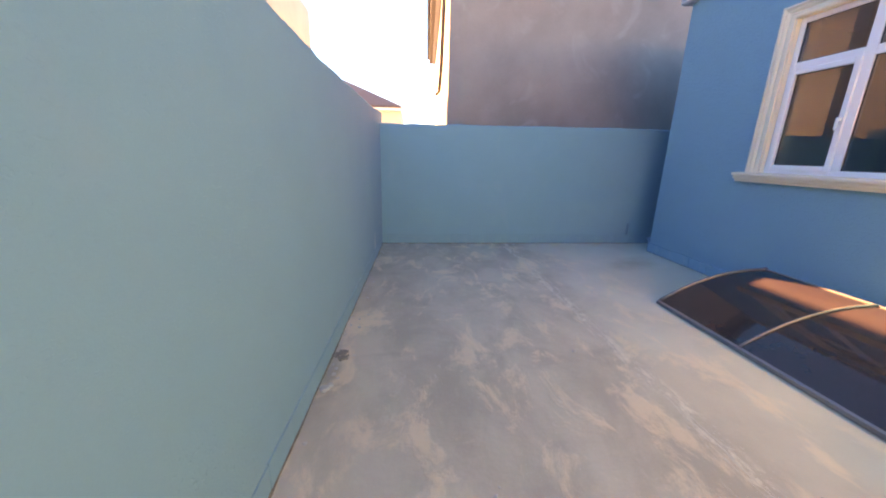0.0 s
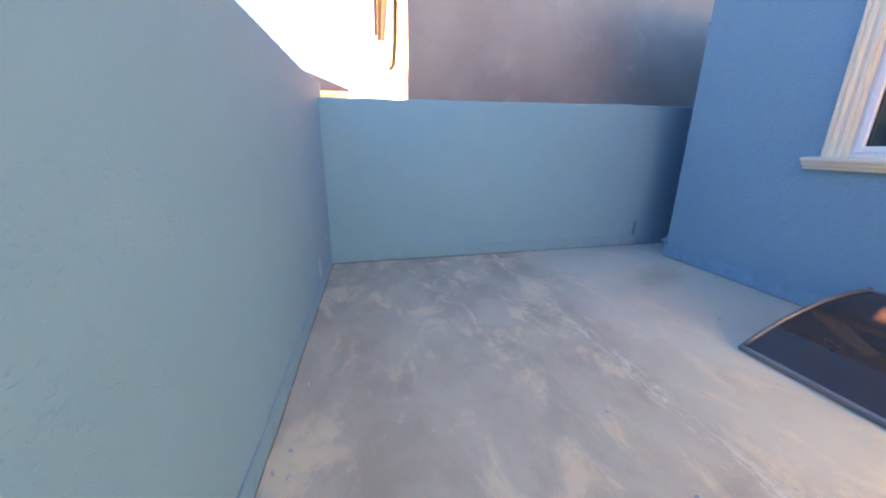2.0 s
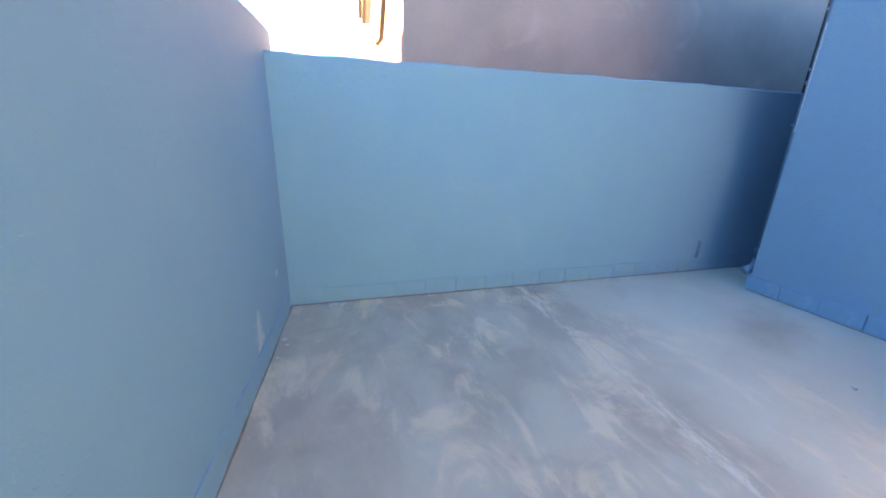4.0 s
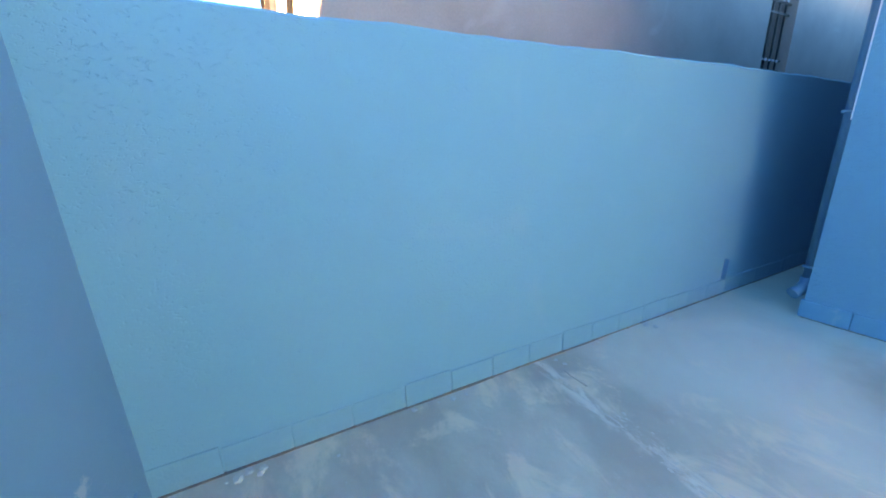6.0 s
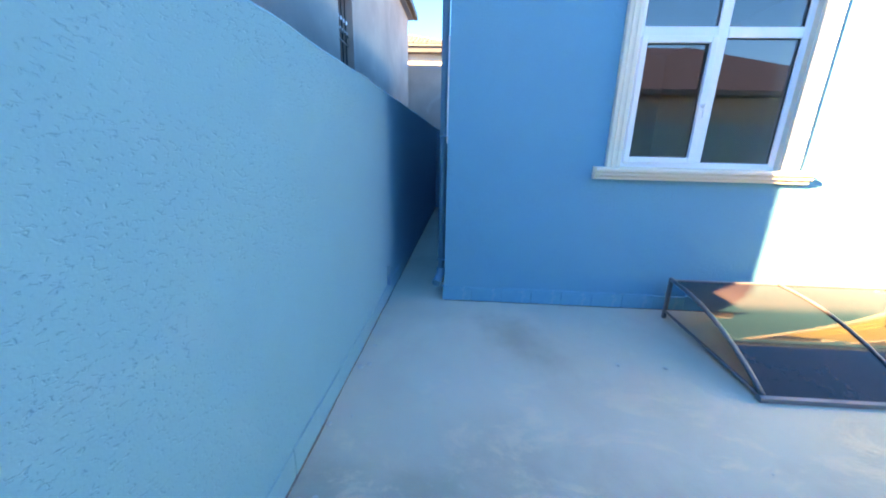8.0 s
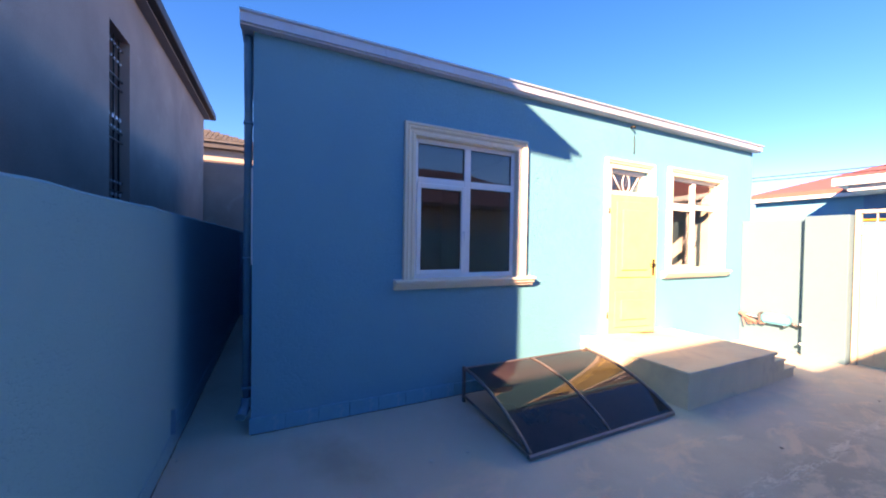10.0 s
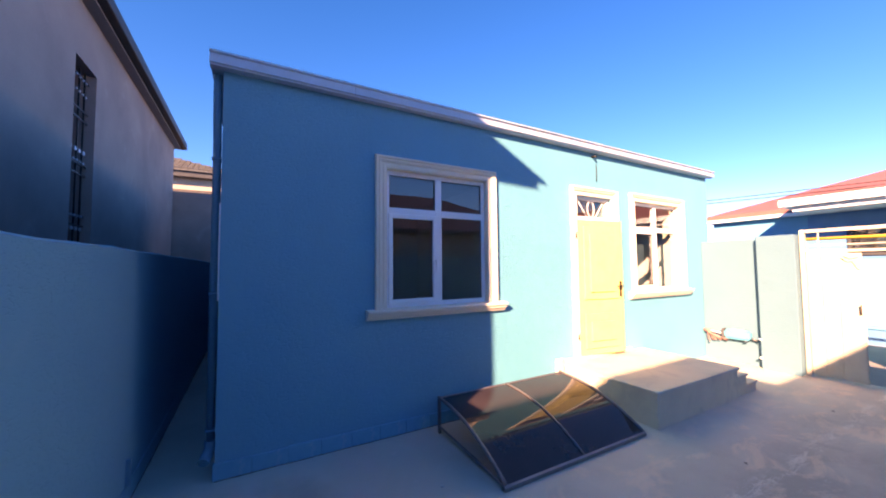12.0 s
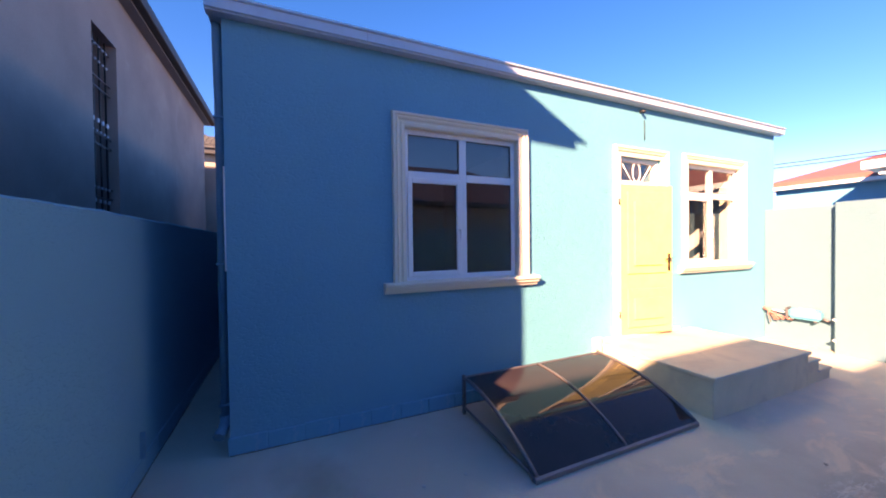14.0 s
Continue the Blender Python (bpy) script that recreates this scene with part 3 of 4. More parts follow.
cy, cz = (DR[0] + DR[1]) / 2, (ZT + 0.03 + DR[3] - 0.05) / 2
hh = (DR[3] - 0.05 - ZT - 0.03) / 2
part("lattice_oval", tube([(F + 0.07, cy + 0.075 * math.cos(a * math.tau / 20), cz + hh * math.sin(a * math.tau / 20)) for a in range(21)], 0.0075, 6), PVC, door)
for k in (-1, 1):
    part("lattice_bar", tube([(F + 0.07, cy + k * 0.10, cz - hh), (F + 0.07, cy + k * 0.30, cz + hh)], 0.0075, 6), PVC, door)
leaf = boxed((-0.045, 0, -0.865, 0.0, 0.025, 2.03), bevel=0.004)
leaf_ob = part("door_leaf", leaf, DOOR, door, "faded yellow painted door leaf standing ajar")
leaf_ob.location, leaf_ob.rotation_euler = (F + 0.03, DR[1] + 0.02, 0.432), (0, 0, radians(-9))
for z0, z1 in ((0.12, 0.63), (0.84, 1.93)):
    part("raised_panel", boxed((-0.066, -0.044, -0.75, -0.115, z0, z1), (-0.090, -0.065, -0.66, -0.205, z0 + 0.11, z1 - 0.12), bevel=0.003), DOOR, leaf_ob)
part("escutcheon", boxed((-0.054, -0.044, -0.83, -0.79, 0.86, 1.1), bevel=0.003), BRONZE, leaf_ob, "dark bronze lock plate")
part("door_handle", tube([(-0.05, -0.81, 1.03), (-0.09, -0.81, 1.03), (-0.10, -0.79, 1.03), (-0.10, -0.70, 1.025)], 0.009, 8), BRONZE, leaf_ob, "dark bronze lever handle")
for z0 in (0.25, 1.75):
    part("hinge", tube([(-0.05, 0.004, z0), (-0.05, 0.004, z0 + 0.09)], 0.008, 8), BRONZE, leaf_ob)


# ---- platform and steps ----
steps = thing("entrance_steps", (0, 0, 0), "rendered concrete entrance platform with three steps, half sunlit", "steps")
P0, P1, PZ = -0.95, 0.93, 0.40
part("platform", boxed((1.985, F - 0.002, P0 + 0.02, P1 - 0.015, -0.05, PZ - 0.04), bevel=0.006), STEP, steps)
part("platform_slab", boxed((1.965, F - 0.002, P0 - 0.005, P1, PZ - 0.04, PZ), bevel=0.006), STEP, steps)
part("threshold", boxed((F - 0.05, F - 0.003, -0.62, P1 - 0.02, PZ - 0.001, PZ + 0.055), bevel=0.006), STEP, steps)
part("plinth_strip", boxed((F - 0.05, F - 0.003, P1 + 0.002, 1.06, -0.05, PZ + 0.075), bevel=0.006), STEP, steps)
for i, (z, e) in enumerate(((0.27, -1.24), (0.135, -1.52))):
    part("step", boxed((2.0, F - 0.004, e + 0.015, P0 + 0.018 - 0.28 * i, -0.05, z - 0.03), (1.985, F - 0.004, e, P0 + 0.018 - 0.28 * i, z - 0.03, z), bevel=0.005), STEP, steps)


# ---- the door canopy lying on the ground ----
canopy = thing("door_canopy", (1.99, 1.18, 0.0), "smoked brown polycarbonate door canopy lying on the concrete", "canopy")
CL, CD, CH = 1.82, 1.11, 0.36


def arch(k):
    """The curved roof line, k from the front bar to the wall bar."""
    return CD * k, 0.035 + (CH - 0.035) * (1 - (1 - k) ** 2.15)


curve = [arch(i / 14) for i in range(15)]
sheet = bmesh.new()
rows = []
for i, (cx, cz2) in enumerate(curve):
    rows.append([[sheet.verts.new((cx, yy, cz2 + dz)) for yy in (0.0, CL)] for dz in (0.0, 0.006)])
for r, s in zip(rows, rows[1:]):
    for k in range(2):
        sheet.faces.new((r[k][0], s[k][0], s[k][1], r[k][1])).smooth = True
for end in (rows[0], rows[-1]):
    sheet.faces.new((end[0][0], end[0][1], end[1][1], end[1][0]))
for k in range(2):
    for r, s in zip(rows, rows[1:]):
        sheet.faces.new((r[0][k], s[0][k], s[1][k], r[1][k]))
bmesh.ops.recalc_face_normals(sheet, faces=sheet.faces[:])
for e in sheet.edges:
    e.smooth = all(f.smooth for f in e.link_faces)
part("polycarbonate_sheet", sheet, SMOKED, canopy, "smoked brown glossy polycarbonate sheet")
for yy in (0.0, CL):
    part("side_rib", tube([(cx, yy, cz2 + 0.008) for cx, cz2 in curve], 0.016, 8), FRAME_GREY, canopy)
    part("side_strut", tube([(0.02, yy, 0.025), (CD, yy, 0.07)], 0.013, 8), FRAME_GREY, canopy)
    part("wall_post", boxed((CD - 0.015, CD + 0.015, yy - 0.015, yy + 0.015, 0.0, CH + 0.03), bevel=0.003), FRAME_GREY, canopy)
part("middle_rib", tube([(cx, CL * 0.5, cz2 + 0.012) for cx, cz2 in curve], 0.010, 8), ALUMINIUM, canopy)
part("front_bar", prism([(-0.02, 0.0), (0.025, 0.0), (0.025, 0.032), (0.005, 0.042), (-0.02, 0.03)], "y", -0.02, CL + 0.02), ALUMINIUM, canopy, "aluminium front gutter bar")
part("wall_bar", boxed((CD - 0.012, CD + 0.012, 0.0, CL, CH - 0.01, CH + 0.015), bevel=0.003), ALUMINIUM, canopy)
part("purlin", tube([(curve[9][0], 0.0, curve[9][1] - 0.014), (curve[9][0], CL, curve[9][1] - 0.014)], 0.010, 8), FRAME_GREY, canopy)


# ---- pipes and fittings on the house ----
downpipe = thing("downpipe", (F + 0.10, HOUSE_N + 0.042, 0), "blue-painted rain downpipe at the house corner", "downpipe")
part("pipe", tube([(0, 0.0, 0.28), (0, 0.0, 2.9), (0, 0.004, 3.1), (-0.01, 0.006, 3.35), (-0.015, 0.006, TOP - 0.03)], 0.034, 12), PIPE, downpipe)
part("outlet_elbow", tube([(0, 0, 0.30), (0, 0.0, 0.24), (-0.03, 0.02, 0.19), (-0.09, 0.04, 0.16)], 0.045, 12), PIPE, downpipe)
for z0 in (0.38, 1.55, 2.75):
    part("pipe_clip", boxed((-0.04, 0.04, -0.04, 0.04, z0, z0 + 0.02), bevel=0.004), PIPE, downpipe)
cable = single("cable_strip", boxed((F + 0.012, F + 0.02, HOUSE_N + 0.001, HOUSE_N + 0.012, 1.5, 2.35)), PVC, "white cable trunking on the house corner", "cable")
lamp = thing("lamp_socket", (F, 0.15, 3.47), "small dark bulb socket above the door", "lamp")
part("socket", tube([(0, 0, 0), (-0.05, 0, 0.0), (-0.07, 0, -0.02)], 0.02, 10), BLACK, lamp)
single("loose_wire", tube([(F - 0.012, 0.08, 3.36), (F - 0.02, 0.085, 3.2), (F - 0.015, 0.08, 3.09)], 0.006, 6), BLACK, "short black wire hanging over the door", "wire")
bracket = thing("wall_bracket", (3.24, NORTH - 0.004, 0.15), "flat steel strip sticking out of the north wall", "bracket")
part("strip", boxed((-0.008, 0.008, -0.03, 0.02, 0.0, 0.2), bevel=0.003), PIPE, bracket)


# ---- the south wall, gate and meter ----
structure("wall_passage_end", boxed((9.0, 9.2, HOUSE_N + 0.2, NORTH - 0.003, -0.1, 1.85)), YARD, "blue-green wall closing the narrow passage", "wall")
SA, SB = -3.0, -2.86
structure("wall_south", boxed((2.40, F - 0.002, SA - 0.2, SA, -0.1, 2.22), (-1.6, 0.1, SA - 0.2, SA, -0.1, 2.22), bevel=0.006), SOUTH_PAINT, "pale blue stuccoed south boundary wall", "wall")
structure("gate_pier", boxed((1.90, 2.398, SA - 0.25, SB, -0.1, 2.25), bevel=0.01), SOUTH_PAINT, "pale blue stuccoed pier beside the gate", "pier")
gate = thing("metal_gate", (1.89, SA - 0.05, 0), "cream enamelled sheet metal gate under a barred fanlight", "gate")
part("gate_post", boxed((-0.06, -0.002, -0.04, 0.04, -0.05, 2.32), bevel=0.004), WHITE_METAL, gate)
part("far_post", boxed((-1.79, -1.73, -0.04, 0.04, -0.05, 2.32), bevel=0.004), WHITE_METAL, gate)
part("top_rail", boxed((-1.73, -0.06, -0.03, 0.03, 2.27, 2.32), bevel=0.004), WHITE_METAL, gate)
part("head_rail", boxed((-1.73, -0.06, -0.03, 0.03, 1.95, 1.99), bevel=0.004), WHITE_METAL, gate)
part("fanlight_bar", boxed((-0.22, -0.205, -0.012, 0.012, 1.99, 2.27)), WHITE_METAL, gate)
part("fanlight_rail", boxed((-1.73, -0.06, -0.012, 0.012, 2.06, 2.075)), WHITE_METAL, gate)
gl = part("gate_leaf", boxed((-0.65, -0.065, -0.012, 0.008, 0.02, 1.93)), WHITE_METAL, gate, "cream sheet metal gate leaf")
for a, b in ((-0.22, -0.075), (-0.40, -0.23), (-0.64, -0.41)):
    part("pressed_panel", boxed((a, b, 0.007, 0.016, 0.06, 1.9), bevel=0.004), WHITE_METAL, gl)
for pts in (((-0.44, 0.02, 1.86), (-0.50, 0.02, 1.80), (-0.56, 0.02, 1.80), (-0.60, 0.02, 1.70), (-0.63, 0.02, 1.68)), ((-0.47, 0.02, 1.88), (-0.53, 0.02, 1.84), (-0.62, 0.02, 1.86))):
    part("corner_scroll", tube(pts, 0.006, 6), FRAME_GREY, gl)
part("gate_handle", tube([(-0.62, 0.01, 1.02), (-0.62, 0.05, 1.03), (-0.62, 0.05, 1.15), (-0.62, 0.01, 1.16)], 0.008, 8), BRONZE, gl)

meter = thing("water_meter_box", (2.62, SA, 0.40), "sky-blue plastic pump box on the south wall pipe", "pump box")
part("box", boxed((-0.08, 0.31, 0.02, 0.16, 0.03, 0.19), bevel=0.03, segments=3), CYAN, meter)
part("end_plate", boxed((0.305, 0.335, 0.012, 0.168, 0.02, 0.2), bevel=0.012, segments=2), FRAME_GREY, meter, "dark grey end plate")
part("top_strip", boxed((0.02, 0.2, 0.05, 0.13, 0.188, 0.2), bevel=0.004), PVC, meter, "white top strip")
part("valve", tube([(-0.08, 0.08, 0.07), (-0.12, 0.08, 0.06), (-0.15, 0.05, 0.03)], 0.02, 8), FRAME_GREY, meter)
part("feed_pipe", tube([(0.335, 0.08, 0.10), (0.44, 0.08, 0.11), (0.56, 0.08, 0.12)], 0.014, 8), PVC, meter)
for x in (-0.03, 0.24):
    part("bracket", boxed((x, x + 0.03, -0.001, 0.15, 0.01, 0.03)), FRAME_GREY, meter)
coil = thing("red_cable_bundle", (3.10, SA + 0.08, 0.47), "bundle of faded red cables hanging from the pipe", "cables")
part("collar", tube([(0.06, 0, 0.052), (0.17, 0, 0.056)], 0.028, 10), RED_RUBBER, coil)
for i in range(9):
    a, b = random.uniform(-0.03, 0.03), random.uniform(0.0, 0.05)
    part("cable", tube([(0.15, 0.3 * a, 0.055), (0.08, a, 0.05 - 0.006 * i), (0.10 - 0.025 * i, 1.4 * a, -0.01 - 0.004 * i), (0.06 - 0.035 * i, 1.6 * a, -0.12 + 0.012 * i - b)], 0.0095, 6), RED_RUBBER, coil)
for z0 in (0.19, 0.5):
    single("pipe_hook", tube([(2.39, SA + 0.01, z0), (2.39, SA + 0.2, z0), (2.36, SA + 0.21, z0)], 0.014, 8), PVC, "short white pipe stub beside the gate pier", "pipe", "pipe stubs")


# ---- grey neighbour house behind the north wall ----
grey = thing("grey_neighbour_house", (0, 0, 0), "two-storey grey cement-rendered house behind the north wall", "house")
GY, GX0, GX1, GZ = 7.06, 0.15, 13.9, 5.78
WX0, WX1, WZ0, WZ1 = 6.55, 7.34, 1.2, 4.92
front = pierced([GX0, WX0, WX1, GX1], [-0.1, WZ0, WZ1, GZ], [(WX0, WX1, WZ0, WZ1)], GY, GY + 0.4)
bmesh.ops.transform(front, matrix=Matrix(((0, 1, 0, 0), (1, 0, 0, 0), (0, 0, 1, 0), (0, 0, 0, 1))), verts=front.verts[:])
bmesh.ops.recalc_face_normals(front, faces=front.faces[:])
part("front_wall", front, GREY_RENDER, grey)
def skewed(bm, k=0.0507):
    """The side walls stand a little off square."""
    for v in bm.verts:
        v.co.x += (v.co.y - GY) * k
    return bm


# White instead of grey here, so the sunlit side burns out.
part("body", skewed(boxed((GX0 + 0.003, GX1 - 0.7, GY + 0.402, 18.9, -0.1, GZ - 0.002))), WHITE_RENDER, grey, "side walls coloured white for sunlit overexposure")
part("soffit", skewed(boxed((GX0 - 0.17, GX1 + 0.2, GY - 0.17, 19.1, GZ + 0.002, GZ + 0.035))), SOFFIT, grey, "grey-beige boarded soffit")
part("fascia", skewed(boxed((GX0 - 0.31, GX1 + 0.33, GY - 0.31, 19.2, GZ + 0.037, GZ + 0.22), bevel=0.01)), DARK_METAL, grey, "dark metal roof edge")
part("roof", skewed(hip_roof(GX0 - 0.42, GX1 + 0.3, GY - 0.3, 19.18, GZ + 0.221, 1.2, 5.5, 0.03)), DARK_METAL, grey)
behind = thing("white_rear_house", (0, 0, 0), "white rendered house with dark eaves behind the grey one", "house")
part("wall", skewed(boxed((1.15, 10, 20.5, 28.0, -0.1, 5.85))), WHITE_RENDER, behind)
part("soffit", skewed(boxed((0.85, 10.3, 20.2, 28.3, 5.852, 5.89))), SOFFIT, behind)
part("roof", skewed(hip_roof(0.8, 10.35, 20.15, 28.35, 5.892, 1.4, 4.0)), DARK_METAL, behind)
# Dark bent tube shaped after a wedge of shadow on the side wall.
part("shadow_tube", tube([(0.17, 8.3, 5.6), (0.19, 8.9, 4.3), (0.20, 9.3, 3.45), (0.20, 9.75, 3.05), (0.13, 9.85, 2.98)], 0.05, 10), DULL_GREY, grey, "dark tube standing for a shadow on the white side wall")
gw = part("window", boxed((WX0 + 0.002, WX1 - 0.002, GY + 0.3, GY + 0.34, WZ0 + 0.002, WZ1 - 0.002)), DARK_METAL, grey, "tall dark stair window")
for i in range(4):
    x = WX0 + 0.1 + i * (WX1 - WX0 - 0.2) / 3
    part("grille_bar", boxed((x - 0.01, x + 0.01, GY + 0.1, GY + 0.12, WZ0, WZ1)), IRON, gw)
for z in (1.6, 2.45, 2.6, 3.25, 3.4, 4.1, 4.25, 4.75):
    part("grille_rail", boxed((WX0 + 0.002, WX1 - 0.002, GY + 0.085, GY + 0.099, z, z + 0.025)), IRON, gw)
for z, n, r in ((4.72, 5, 0.012), (4.5, 5, 0.016), (3.6, 4, 0.028), (3.44, 5, 0.016), (2.6, 5, 0.016), (2.4, 4, 0.024)):
    for i in range(n):
        x = WX0 + 0.1 + (i + 0.5) * (WX1 - WX0 - 0.2) / n
        part("grille_knob", boxed((x - r, x + r, GY + 0.06, GY + 0.084, z - r, z + 1.2 * r), bevel=0.005), FASCIA, gw)
# Light grey strip put in for the reflection off the reveal jamb.
part("jamb_glint", boxed((WX0 + 0.004, WX0 + 0.03, GY + 0.26, GY + 0.299, WZ0 + 0.004, WZ1 - 0.004)), FASCIA, gw)

# ---- cream house with tiled roof to the east ----
tiled = thing("cream_tiled_house", (0, 0, 0), "cream house with a clay tiled roof beyond the passage", "house")
part("wall", boxed((20, 28, 5.9, 16, 5.5, 6.1)), CREAM_RENDER, tiled)
# The shade on this lower wall is carried by its dark colour.
part("lower_wall", boxed((19.7, 28, 5.6, 16, -0.1, 5.498)), SHADED_RENDER, tiled, "lower wall in render darkened for shade")
structure("wall_back_yard", boxed((14.05, 14.3, 3.0, 8.6, -0.1, 4.36), bevel=0.01), GREY_RENDER, "tall grey rendered wall closing the back yard", "wall")
part("eaves_board", boxed((19.6, 28.5, 5.5, 16.5, 6.1, 6.35)), DULL_GREY, tiled)
part("roof", hip_roof(19.5, 28.6, 5.4, 16.6, 6.35, 1.9, 4.5), TILE, tiled)
for r in range(9):
    k = r / 9
    xx, zz = 19.48 + 4.4 * k, 6.46 + 1.77 * k
    part("tile_course", boxed(*[(xx, xx + 0.30, yy, yy + 0.19, zz + 0.01, zz + 0.075) for yy in [5.7 + 0.46 * r + 0.22 * q for q in range(16)]]), TILE, tiled)

# ---- cream house with a dark hip roof, north-west ----
far = thing("cream_hipped_house", (0, 0, 0), "small cream house with a dark hipped roof", "house")
part("wall", boxed((-9.0, -1.02, 22, 30, -0.1, 3.85)), DUSTY_RENDER, far)
part("fascia", boxed((-9.3, -0.95, 21.7, 30.3, 3.85, 3.98)), PVC, far)
part("roof", hip_roof(-9.3, -0.95, 21.7, 30.3, 3.98, 2.2, 4.0), GREY_ROOF, far)

# ---- the house across the west wall, and the block whose shade falls on the yard ----
west = thing("brown_roofed_house", (0, 0, 0), "single-storey house with a brown hipped roof behind the west wall", "house")
part("wall", boxed((-11.0, -3.6, -6.0, 4.0, -0.1, 2.9)), CREAM_RENDER, west)
part("roof", hip_roof(-11.4, -3.2, -6.4, 4.4, 2.9, 2.07, 3.6), BROWN_ROOF, west)
tall = thing("rendered_house", (0, 0, 0), "two-storey plain rendered house beyond the west wall", "house")
part("main_block", boxed((-12, -3.9, 8.87, 13.6, -0.1, 5.98)), PALE_RENDER, tall)
part("lower_wing", boxed((-12, -4.3, 5.0, 8.868, -0.1, 5.375)), PALE_RENDER, tall)

# ---- blue house across the street to the south ----
blue = thing("blue_house", (0, 0, 0), "light blue house with a red hipped roof across the street", "house")
BY = -7.5
part("wall", boxed((-12, 5.0, BY - 8, BY, -0.1, 3.02)), SKY_PAINT, blue)
part("plinth", boxed((-12, 2.2, BY, BY + 0.06, -0.1, 0.30)), DEEP_PAINT, blue, "deep blue painted plinth")
part("plinth_ledge", boxed((-12, 2.2, BY, BY + 0.1, 0.302, 0.36)), SKY_PAINT, blue)
part("roof", hip_roof(-12.4, 5.15, BY - 8.4, BY + 0.2, 3.08, 1.7, 4.3), RED_ROOF, blue, "red sheet metal hipped roof")
part("eaves_board", boxed((-12.4, 5.15, BY - 8.4, BY + 0.22, 3.0, 3.078)), PVC, blue, "white eaves board")
part("porch_roof", boxed((-6, 3.1, BY + 0.22, BY + 1.3, 3.12, 3.28), (-6, 2.9, BY + 0.22, BY + 1.15, 3.0, 3.118)), PVC, blue, "white projecting porch roof")
# The shadow under the porch roof, painted as a deep blue panel.
part("porch_shade", boxed((1.3, 2.95, BY + 0.002, BY + 0.02, 1.9, 2.98)), DEEP_PAINT, blue, "deep blue panel standing for the porch shade")
# Frame coloured dark grey because it should lie in porch shade.
bw = part("window", boxed((1.55, 2.3, BY + 0.021, BY + 0.06, 1.95, 2.62), bevel=0.01), DULL_GREY, blue, "window with its frame darkened for porch shade")
part("pane", boxed((1.62, 2.23, BY + 0.061, BY + 0.066, 2.02, 2.55)), GLASS, bw)
gas = thing("gas_pipe", (0, -3.6, 0), "yellow gas pipe running over the gate", "pipe")
part("pipe", tube([(2.4, 0, 2.2), (-3.0, 0, 2.16)], 0.025, 8), YELLOW_PIPE, gas)
part("riser", tube([(2.38, 0, -0.06), (2.38, 0, 2.22)], 0.025, 8), YELLOW_PIPE, gas)
part("branch_riser", tube([(2.4, 0, 2.2), (3.55, 0, 2.24), (3.6, 0, 2.3), (3.6, 0, 2.46)], 0.022, 8), YELLOW_PIPE, gas)
part("valve_cap", tube([(3.6, 0, 2.46), (3.6, 0, 2.56)], 0.04, 10), RED_ROOF, gas, "red valve cap")
for z0, z1 in ((3.75, 3.6), (3.65, 3.5)):
    single("overhead_wire", tube([(14 - 0.9 * i * 2, -8.6, z0 + 0.35 - 0.05 * i + 0.004 * (i - 8) ** 2) for i in range(16)], 0.012, 5), BLACK, "black overhead wire across the street", "wire", "overhead wires")


# ---- crumbs along the wall feet ----
for i in range(34):
    bm = bmesh.new()
    bmesh.ops.create_icosphere(bm, subdivisions=1, radius=1.0)
    for v in bm.verts:
        v.co *= random.uniform(0.5, 1.25)
    s = random.uniform(0.006, 0.017)
    bmesh.ops.scale(bm, vec=(s * 1.3, s, s * 0.6), verts=bm.verts[:])
    ob = single("plaster_crumb", bm, PLASTER, "small white plaster crumb on the concrete", "rubble", "plaster crumbs")
    if i < 14:
        y = random.uniform(1.2, 5.4)
        ob.location = (west_x(y) + 0.04 + abs(random.gauss(0, 0.07)), y, s * 0.35)
    elif i < 26:
        ob.location = (random.uniform(-0.9, 3.2), NORTH - 0.05 - abs(random.gauss(0, 0.06)), s * 0.35)
    else:
        ob.location = (random.uniform(-0.6, 2.4), random.uniform(1.0, 4.8), s * 0.35)
    ob.rotation_euler = (0, 0, random.uniform(0, 6))

# ---- clods, scuffs and cracks ----
def lump(radius, flat, rough):
    bm = bmesh.new()
    bmesh.ops.create_icosphere(bm, subdivisions=2, radius=1.0)
    for v in bm.verts:
        v.co *= radius * (1 + rough * noise.noise(v.co * 2.1 + Vector((radius * 99, 0, 0))))
        v.co.z *= flat
    return bm


clod = thing("dirt_clod", (-1.10, 2.2, 0), "dark clod of dirt against the west wall foot", "dirt")
for i in range(22):
    c = part("lump", lump(random.uniform(0.006, 0.024), 0.5, 1.3), DIRT, clod)
    c.location = (random.gauss(0, 0.03), random.gauss(0, 0.045), 0.004)
    c.rotation_euler = (0, 0, random.uniform(0, 6))
for x, y, r in ((-1.14, 1.82, 0.03), (-1.11, 1.86, 0.018), (0.36, 5.53, 0.016), (2.1, 5.54, 0.02), (2.14, 5.49, 0.018), (1.58, 5.56, 0.014), (-0.72, 5.53, 0.022), (-0.68, 5.55, 0.018), (-0.62, 5.54, 0.016), (0.13, 5.55, 0.014), (0.62, 2.68, 0.013), (-0.98, 2.88, 0.013), (-1.03, 2.64, 0.014)):
    ob = single("plaster_lump", lump(r, 0.45, 0.8), PLASTER, "white lump of plaster fallen from the wall", "rubble", "plaster lumps")
    ob.location = (x, y, r * 0.2)
single("twig", tube([(1.106, 5.42, 0.004), (1.10, 5.34, 0.006), (1.108, 5.234, 0.004)], 0.0022, 5), DIRT, "thin dry twig on the concrete", "twig")
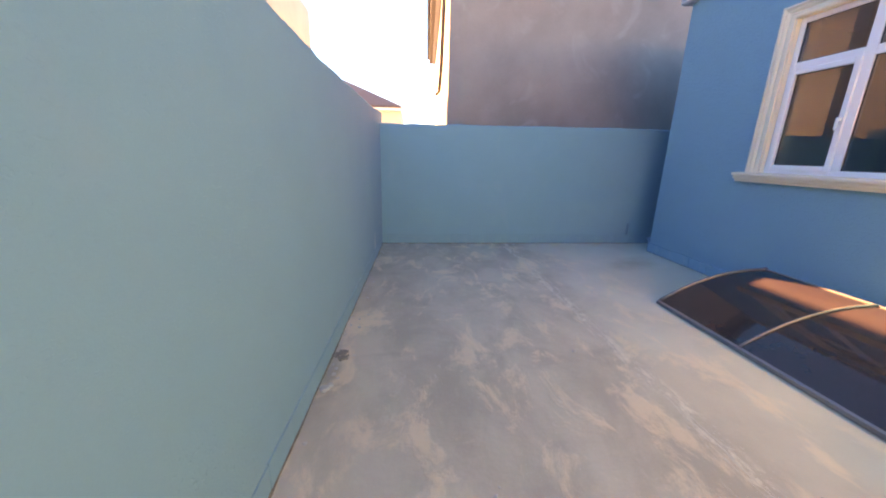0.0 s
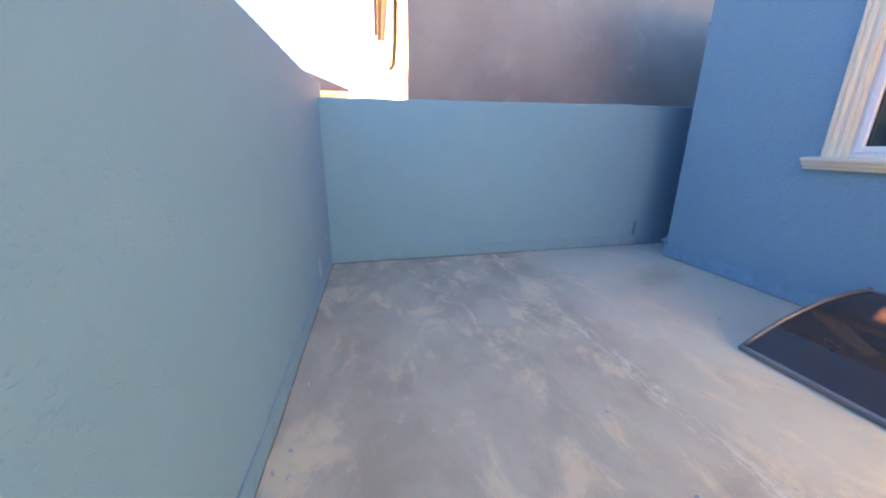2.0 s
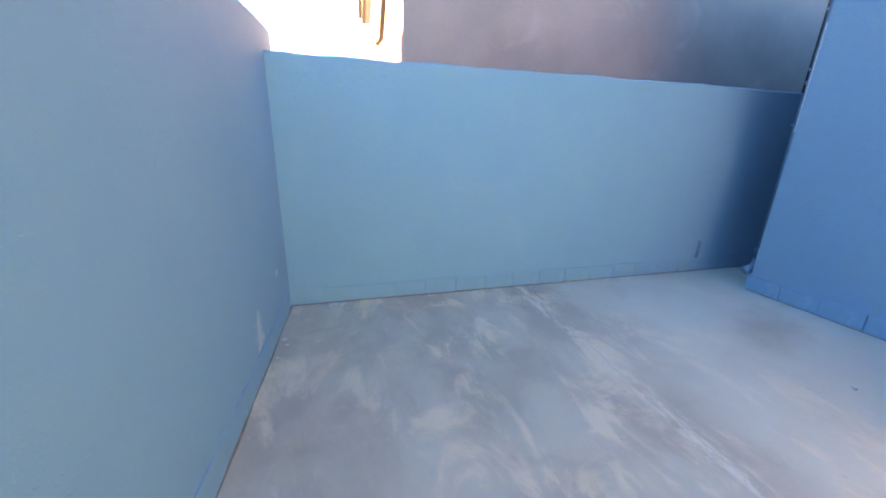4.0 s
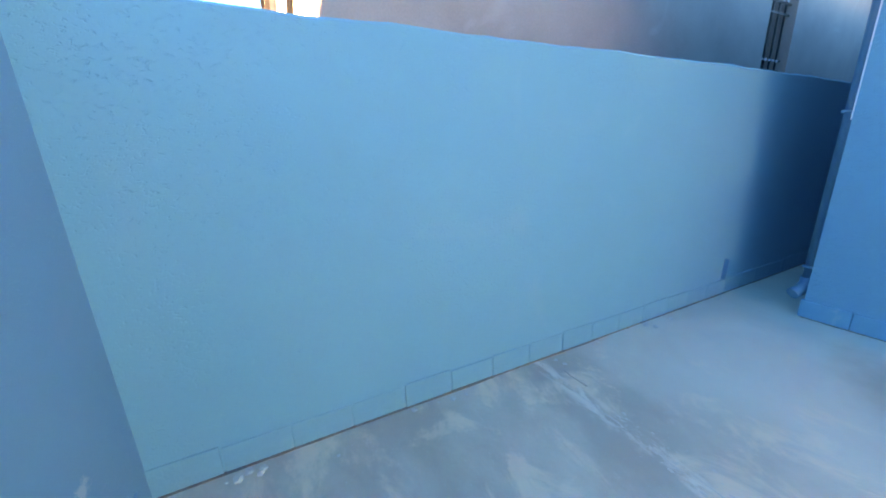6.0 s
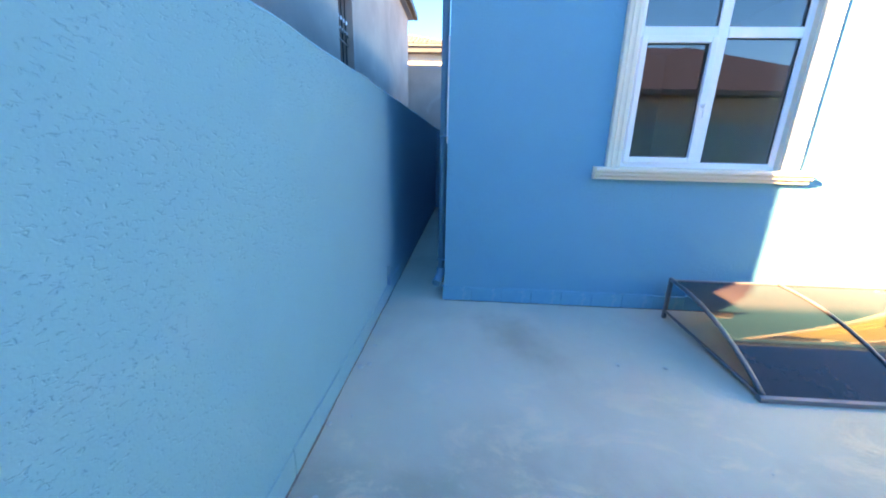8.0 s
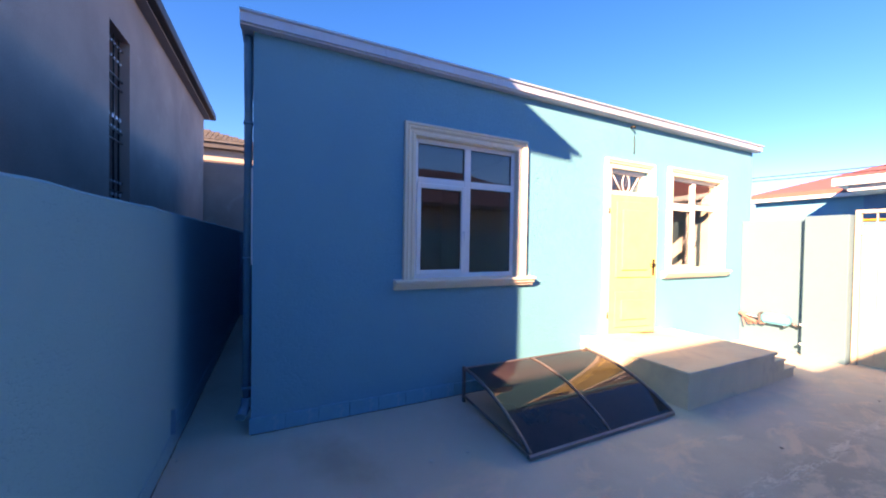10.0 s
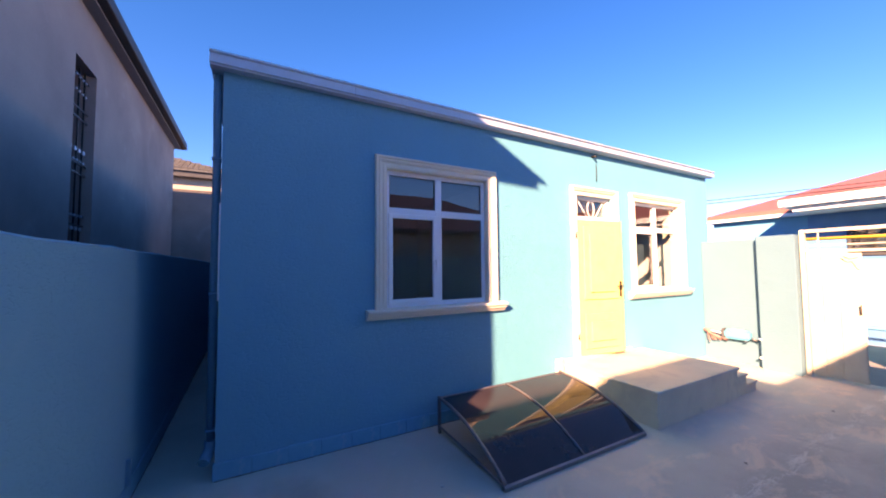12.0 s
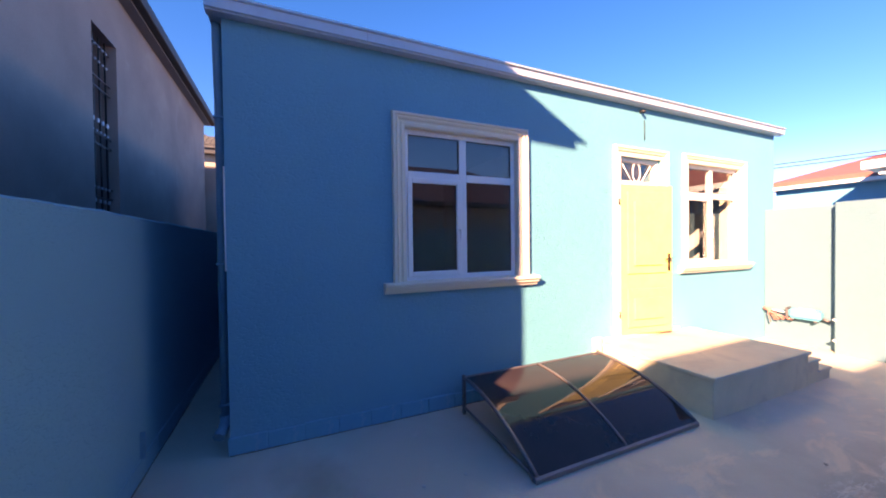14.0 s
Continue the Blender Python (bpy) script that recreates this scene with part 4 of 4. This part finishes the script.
for x, y in ((1.22, -1.37), (1.23, 0.9)):
    ob = single("mud_crumb", lump(0.014, 0.35, 0.9), DIRT, "small dark crumb of mud on the concrete", "rubble", "mud crumbs")
    ob.location = (x, y, 0.003)


def floor_z(x, y):
    p = Vector((x, y, 0))
    return 0.005 * (0.6 * noise.noise(p * 1.1) + 0.4 * noise.noise(p * 5.0) - 1)


def ridge_strip(points, widths, tall):
    """A low, rough raised strip along the points."""
    bm = bmesh.new()
    rows = []
    for (x, y), w in zip(points, widths):
        h = tall * random.uniform(0.3, 1.0)
        lean = random.uniform(-0.3, 0.3) * w
        z = floor_z(x, y)
        rows.append([bm.verts.new((x - w, y, z - 0.001)), bm.verts.new((x - 0.3 * w + lean, y, z + h)), bm.verts.new((x + 0.4 * w + lean, y, z + 0.7 * h)), bm.verts.new((x + 1.2 * w, y, z - 0.001))])
    for r, q in zip(rows, rows[1:]):
        for k in range(3):
            bm.faces.new((r[k], r[k + 1], q[k + 1], q[k])).smooth = True
    for end in (rows[0], rows[-1]):
        bm.faces.new(end)
    bmesh.ops.recalc_face_normals(bm, faces=bm.faces[:])
    return bm


joint = thing("floor_joint", (0, 0, 0), "broken raised cement joint between two floor pours", "joint", "", "structure")
for lane in range(2):
    y = 0.9 + 0.3 * lane
    while y < 4.95:
        n = random.randint(4, 18)
        pts, wid = [], []
        for i in range(n):
            pts.append((1.02 + 0.022 * lane + 0.03 * noise.noise(Vector((lane * 7, y * 2.1, 0))) + 0.008 * noise.noise(Vector((5, y * 17, lane))), y))
            wid.append(0.002 + 0.008 * math.sin(math.pi * i / (n - 1)) * random.uniform(0.35, 1))
            y += 0.03
        part("joint_length", ridge_strip(pts, wid, 0.0022), CEMENT, joint)
        y += random.uniform(0.03, 0.3 + 0.5 * lane)

# ---- broken cement crumbs along the floor joint ----
bm = bmesh.new()
for i in range(420):
    t = random.random()
    p = Vector((1.02 + 0.04 * noise.noise(Vector((t * 14, 0, 0))) + random.gauss(0.02, 0.05), 0.9 + 4.1 * t, 0))
    p.z = floor_z(p.x, p.y)
    made = bmesh.ops.create_icosphere(bm, subdivisions=1, radius=1.0)["verts"]
    s = random.uniform(0.0015, 0.0035) + 0.009 * random.random() ** 5
    for v in made:
        v.co = Vector((v.co.x * s * random.uniform(0.7, 1.3), v.co.y * s * random.uniform(1.0, 2.6), v.co.z * s * 0.25)) + p
single("cement_ridge", bm, CEMENT, "broken rough cement ridge along the floor joint", "rubble", "", "stuff")


# ---- base courses of blocks along the wall feet ----
def block_mesh(length, height, proud, mat):
    bm = boxed((0, length, -proud, 0.02, -0.02, height - 0.022), bevel=0.003)
    for v in bm.verts:
        if v.co.y < 0:
            v.co.y += 0.004 * noise.noise(v.co * 9)
    return mesh_of("block", bm, mat)


def course(wall, start, direction, count, mat, turn, pitch=0.291, proud=0.006):
    kinds = [block_mesh(pitch - 0.003 - 0.002 * k, 0.135 + 0.006 * k, proud + 0.0015 * k, mat) for k in range(3)]
    for i in range(count):
        b = new("block", kinds[random.randrange(3)])
        b.parent = wall
        b.location = (start[0] + direction[0] * pitch * i, start[1] + direction[1] * pitch * i, 0.022)
        b.rotation_euler = (0, 0, turn)


course(wall_north, (-1.063, NORTH), (1, 0), 36, BLOCK, 0)
course(wall_house, (F, HOUSE_N + 0.014), (0, -1), 15, BASE_BLUE, radians(-90), 0.291, 0.02)
ang = math.atan2(1, 0.04)
course(wall_west, (west_x(-0.6), -0.6), (math.cos(ang), math.sin(ang)), 21, YARD, ang)

# ---- dark strips painted for the shaded gap between the walls and the floor ----
def gap_line(a, b, name):
    """An uneven thin dark strip, for the shaded gap where the floor ends short of a wall."""
    bm = bmesh.new()
    a, b = Vector((*a, 0)), Vector((*b, 0))
    d = (b - a).normalized()
    side = Vector((d.y, -d.x, 0))
    n = int((b - a).length / 0.05)
    rows = []
    for i in range(n + 1):
        p = a.lerp(b, i / n)
        w = 0.001 + 0.006 * noise.noise(p * 3.0) + 0.003 * noise.noise(p * 25.0)
        rows.append([bm.verts.new(p + side * k + Vector((0, 0, z))) for k, z in ((-0.02, -0.02), (-0.02, 0.006), (max(w, -0.012), 0.0015), (max(w, -0.012), -0.02))])
    for r, q in zip(rows, rows[1:]):
        for k in range(3):
            bm.faces.new((r[k], r[k + 1], q[k + 1], q[k]))
    bmesh.ops.recalc_face_normals(bm, faces=bm.faces[:])
    structure(name, bm, GAP, "thin broken grey line for the shaded gap at the wall foot", "dirt")


gap_line((-1.03, NORTH - 0.012), (9.0, NORTH - 0.012), "trim_north")
gap_line((west_x(-2.9) + 0.012, -2.9), (west_x(5.58) + 0.012, 5.58), "trim_west")
gap_line((F - 0.02, HOUSE_N), (F - 0.02, 1.1), "trim_house")
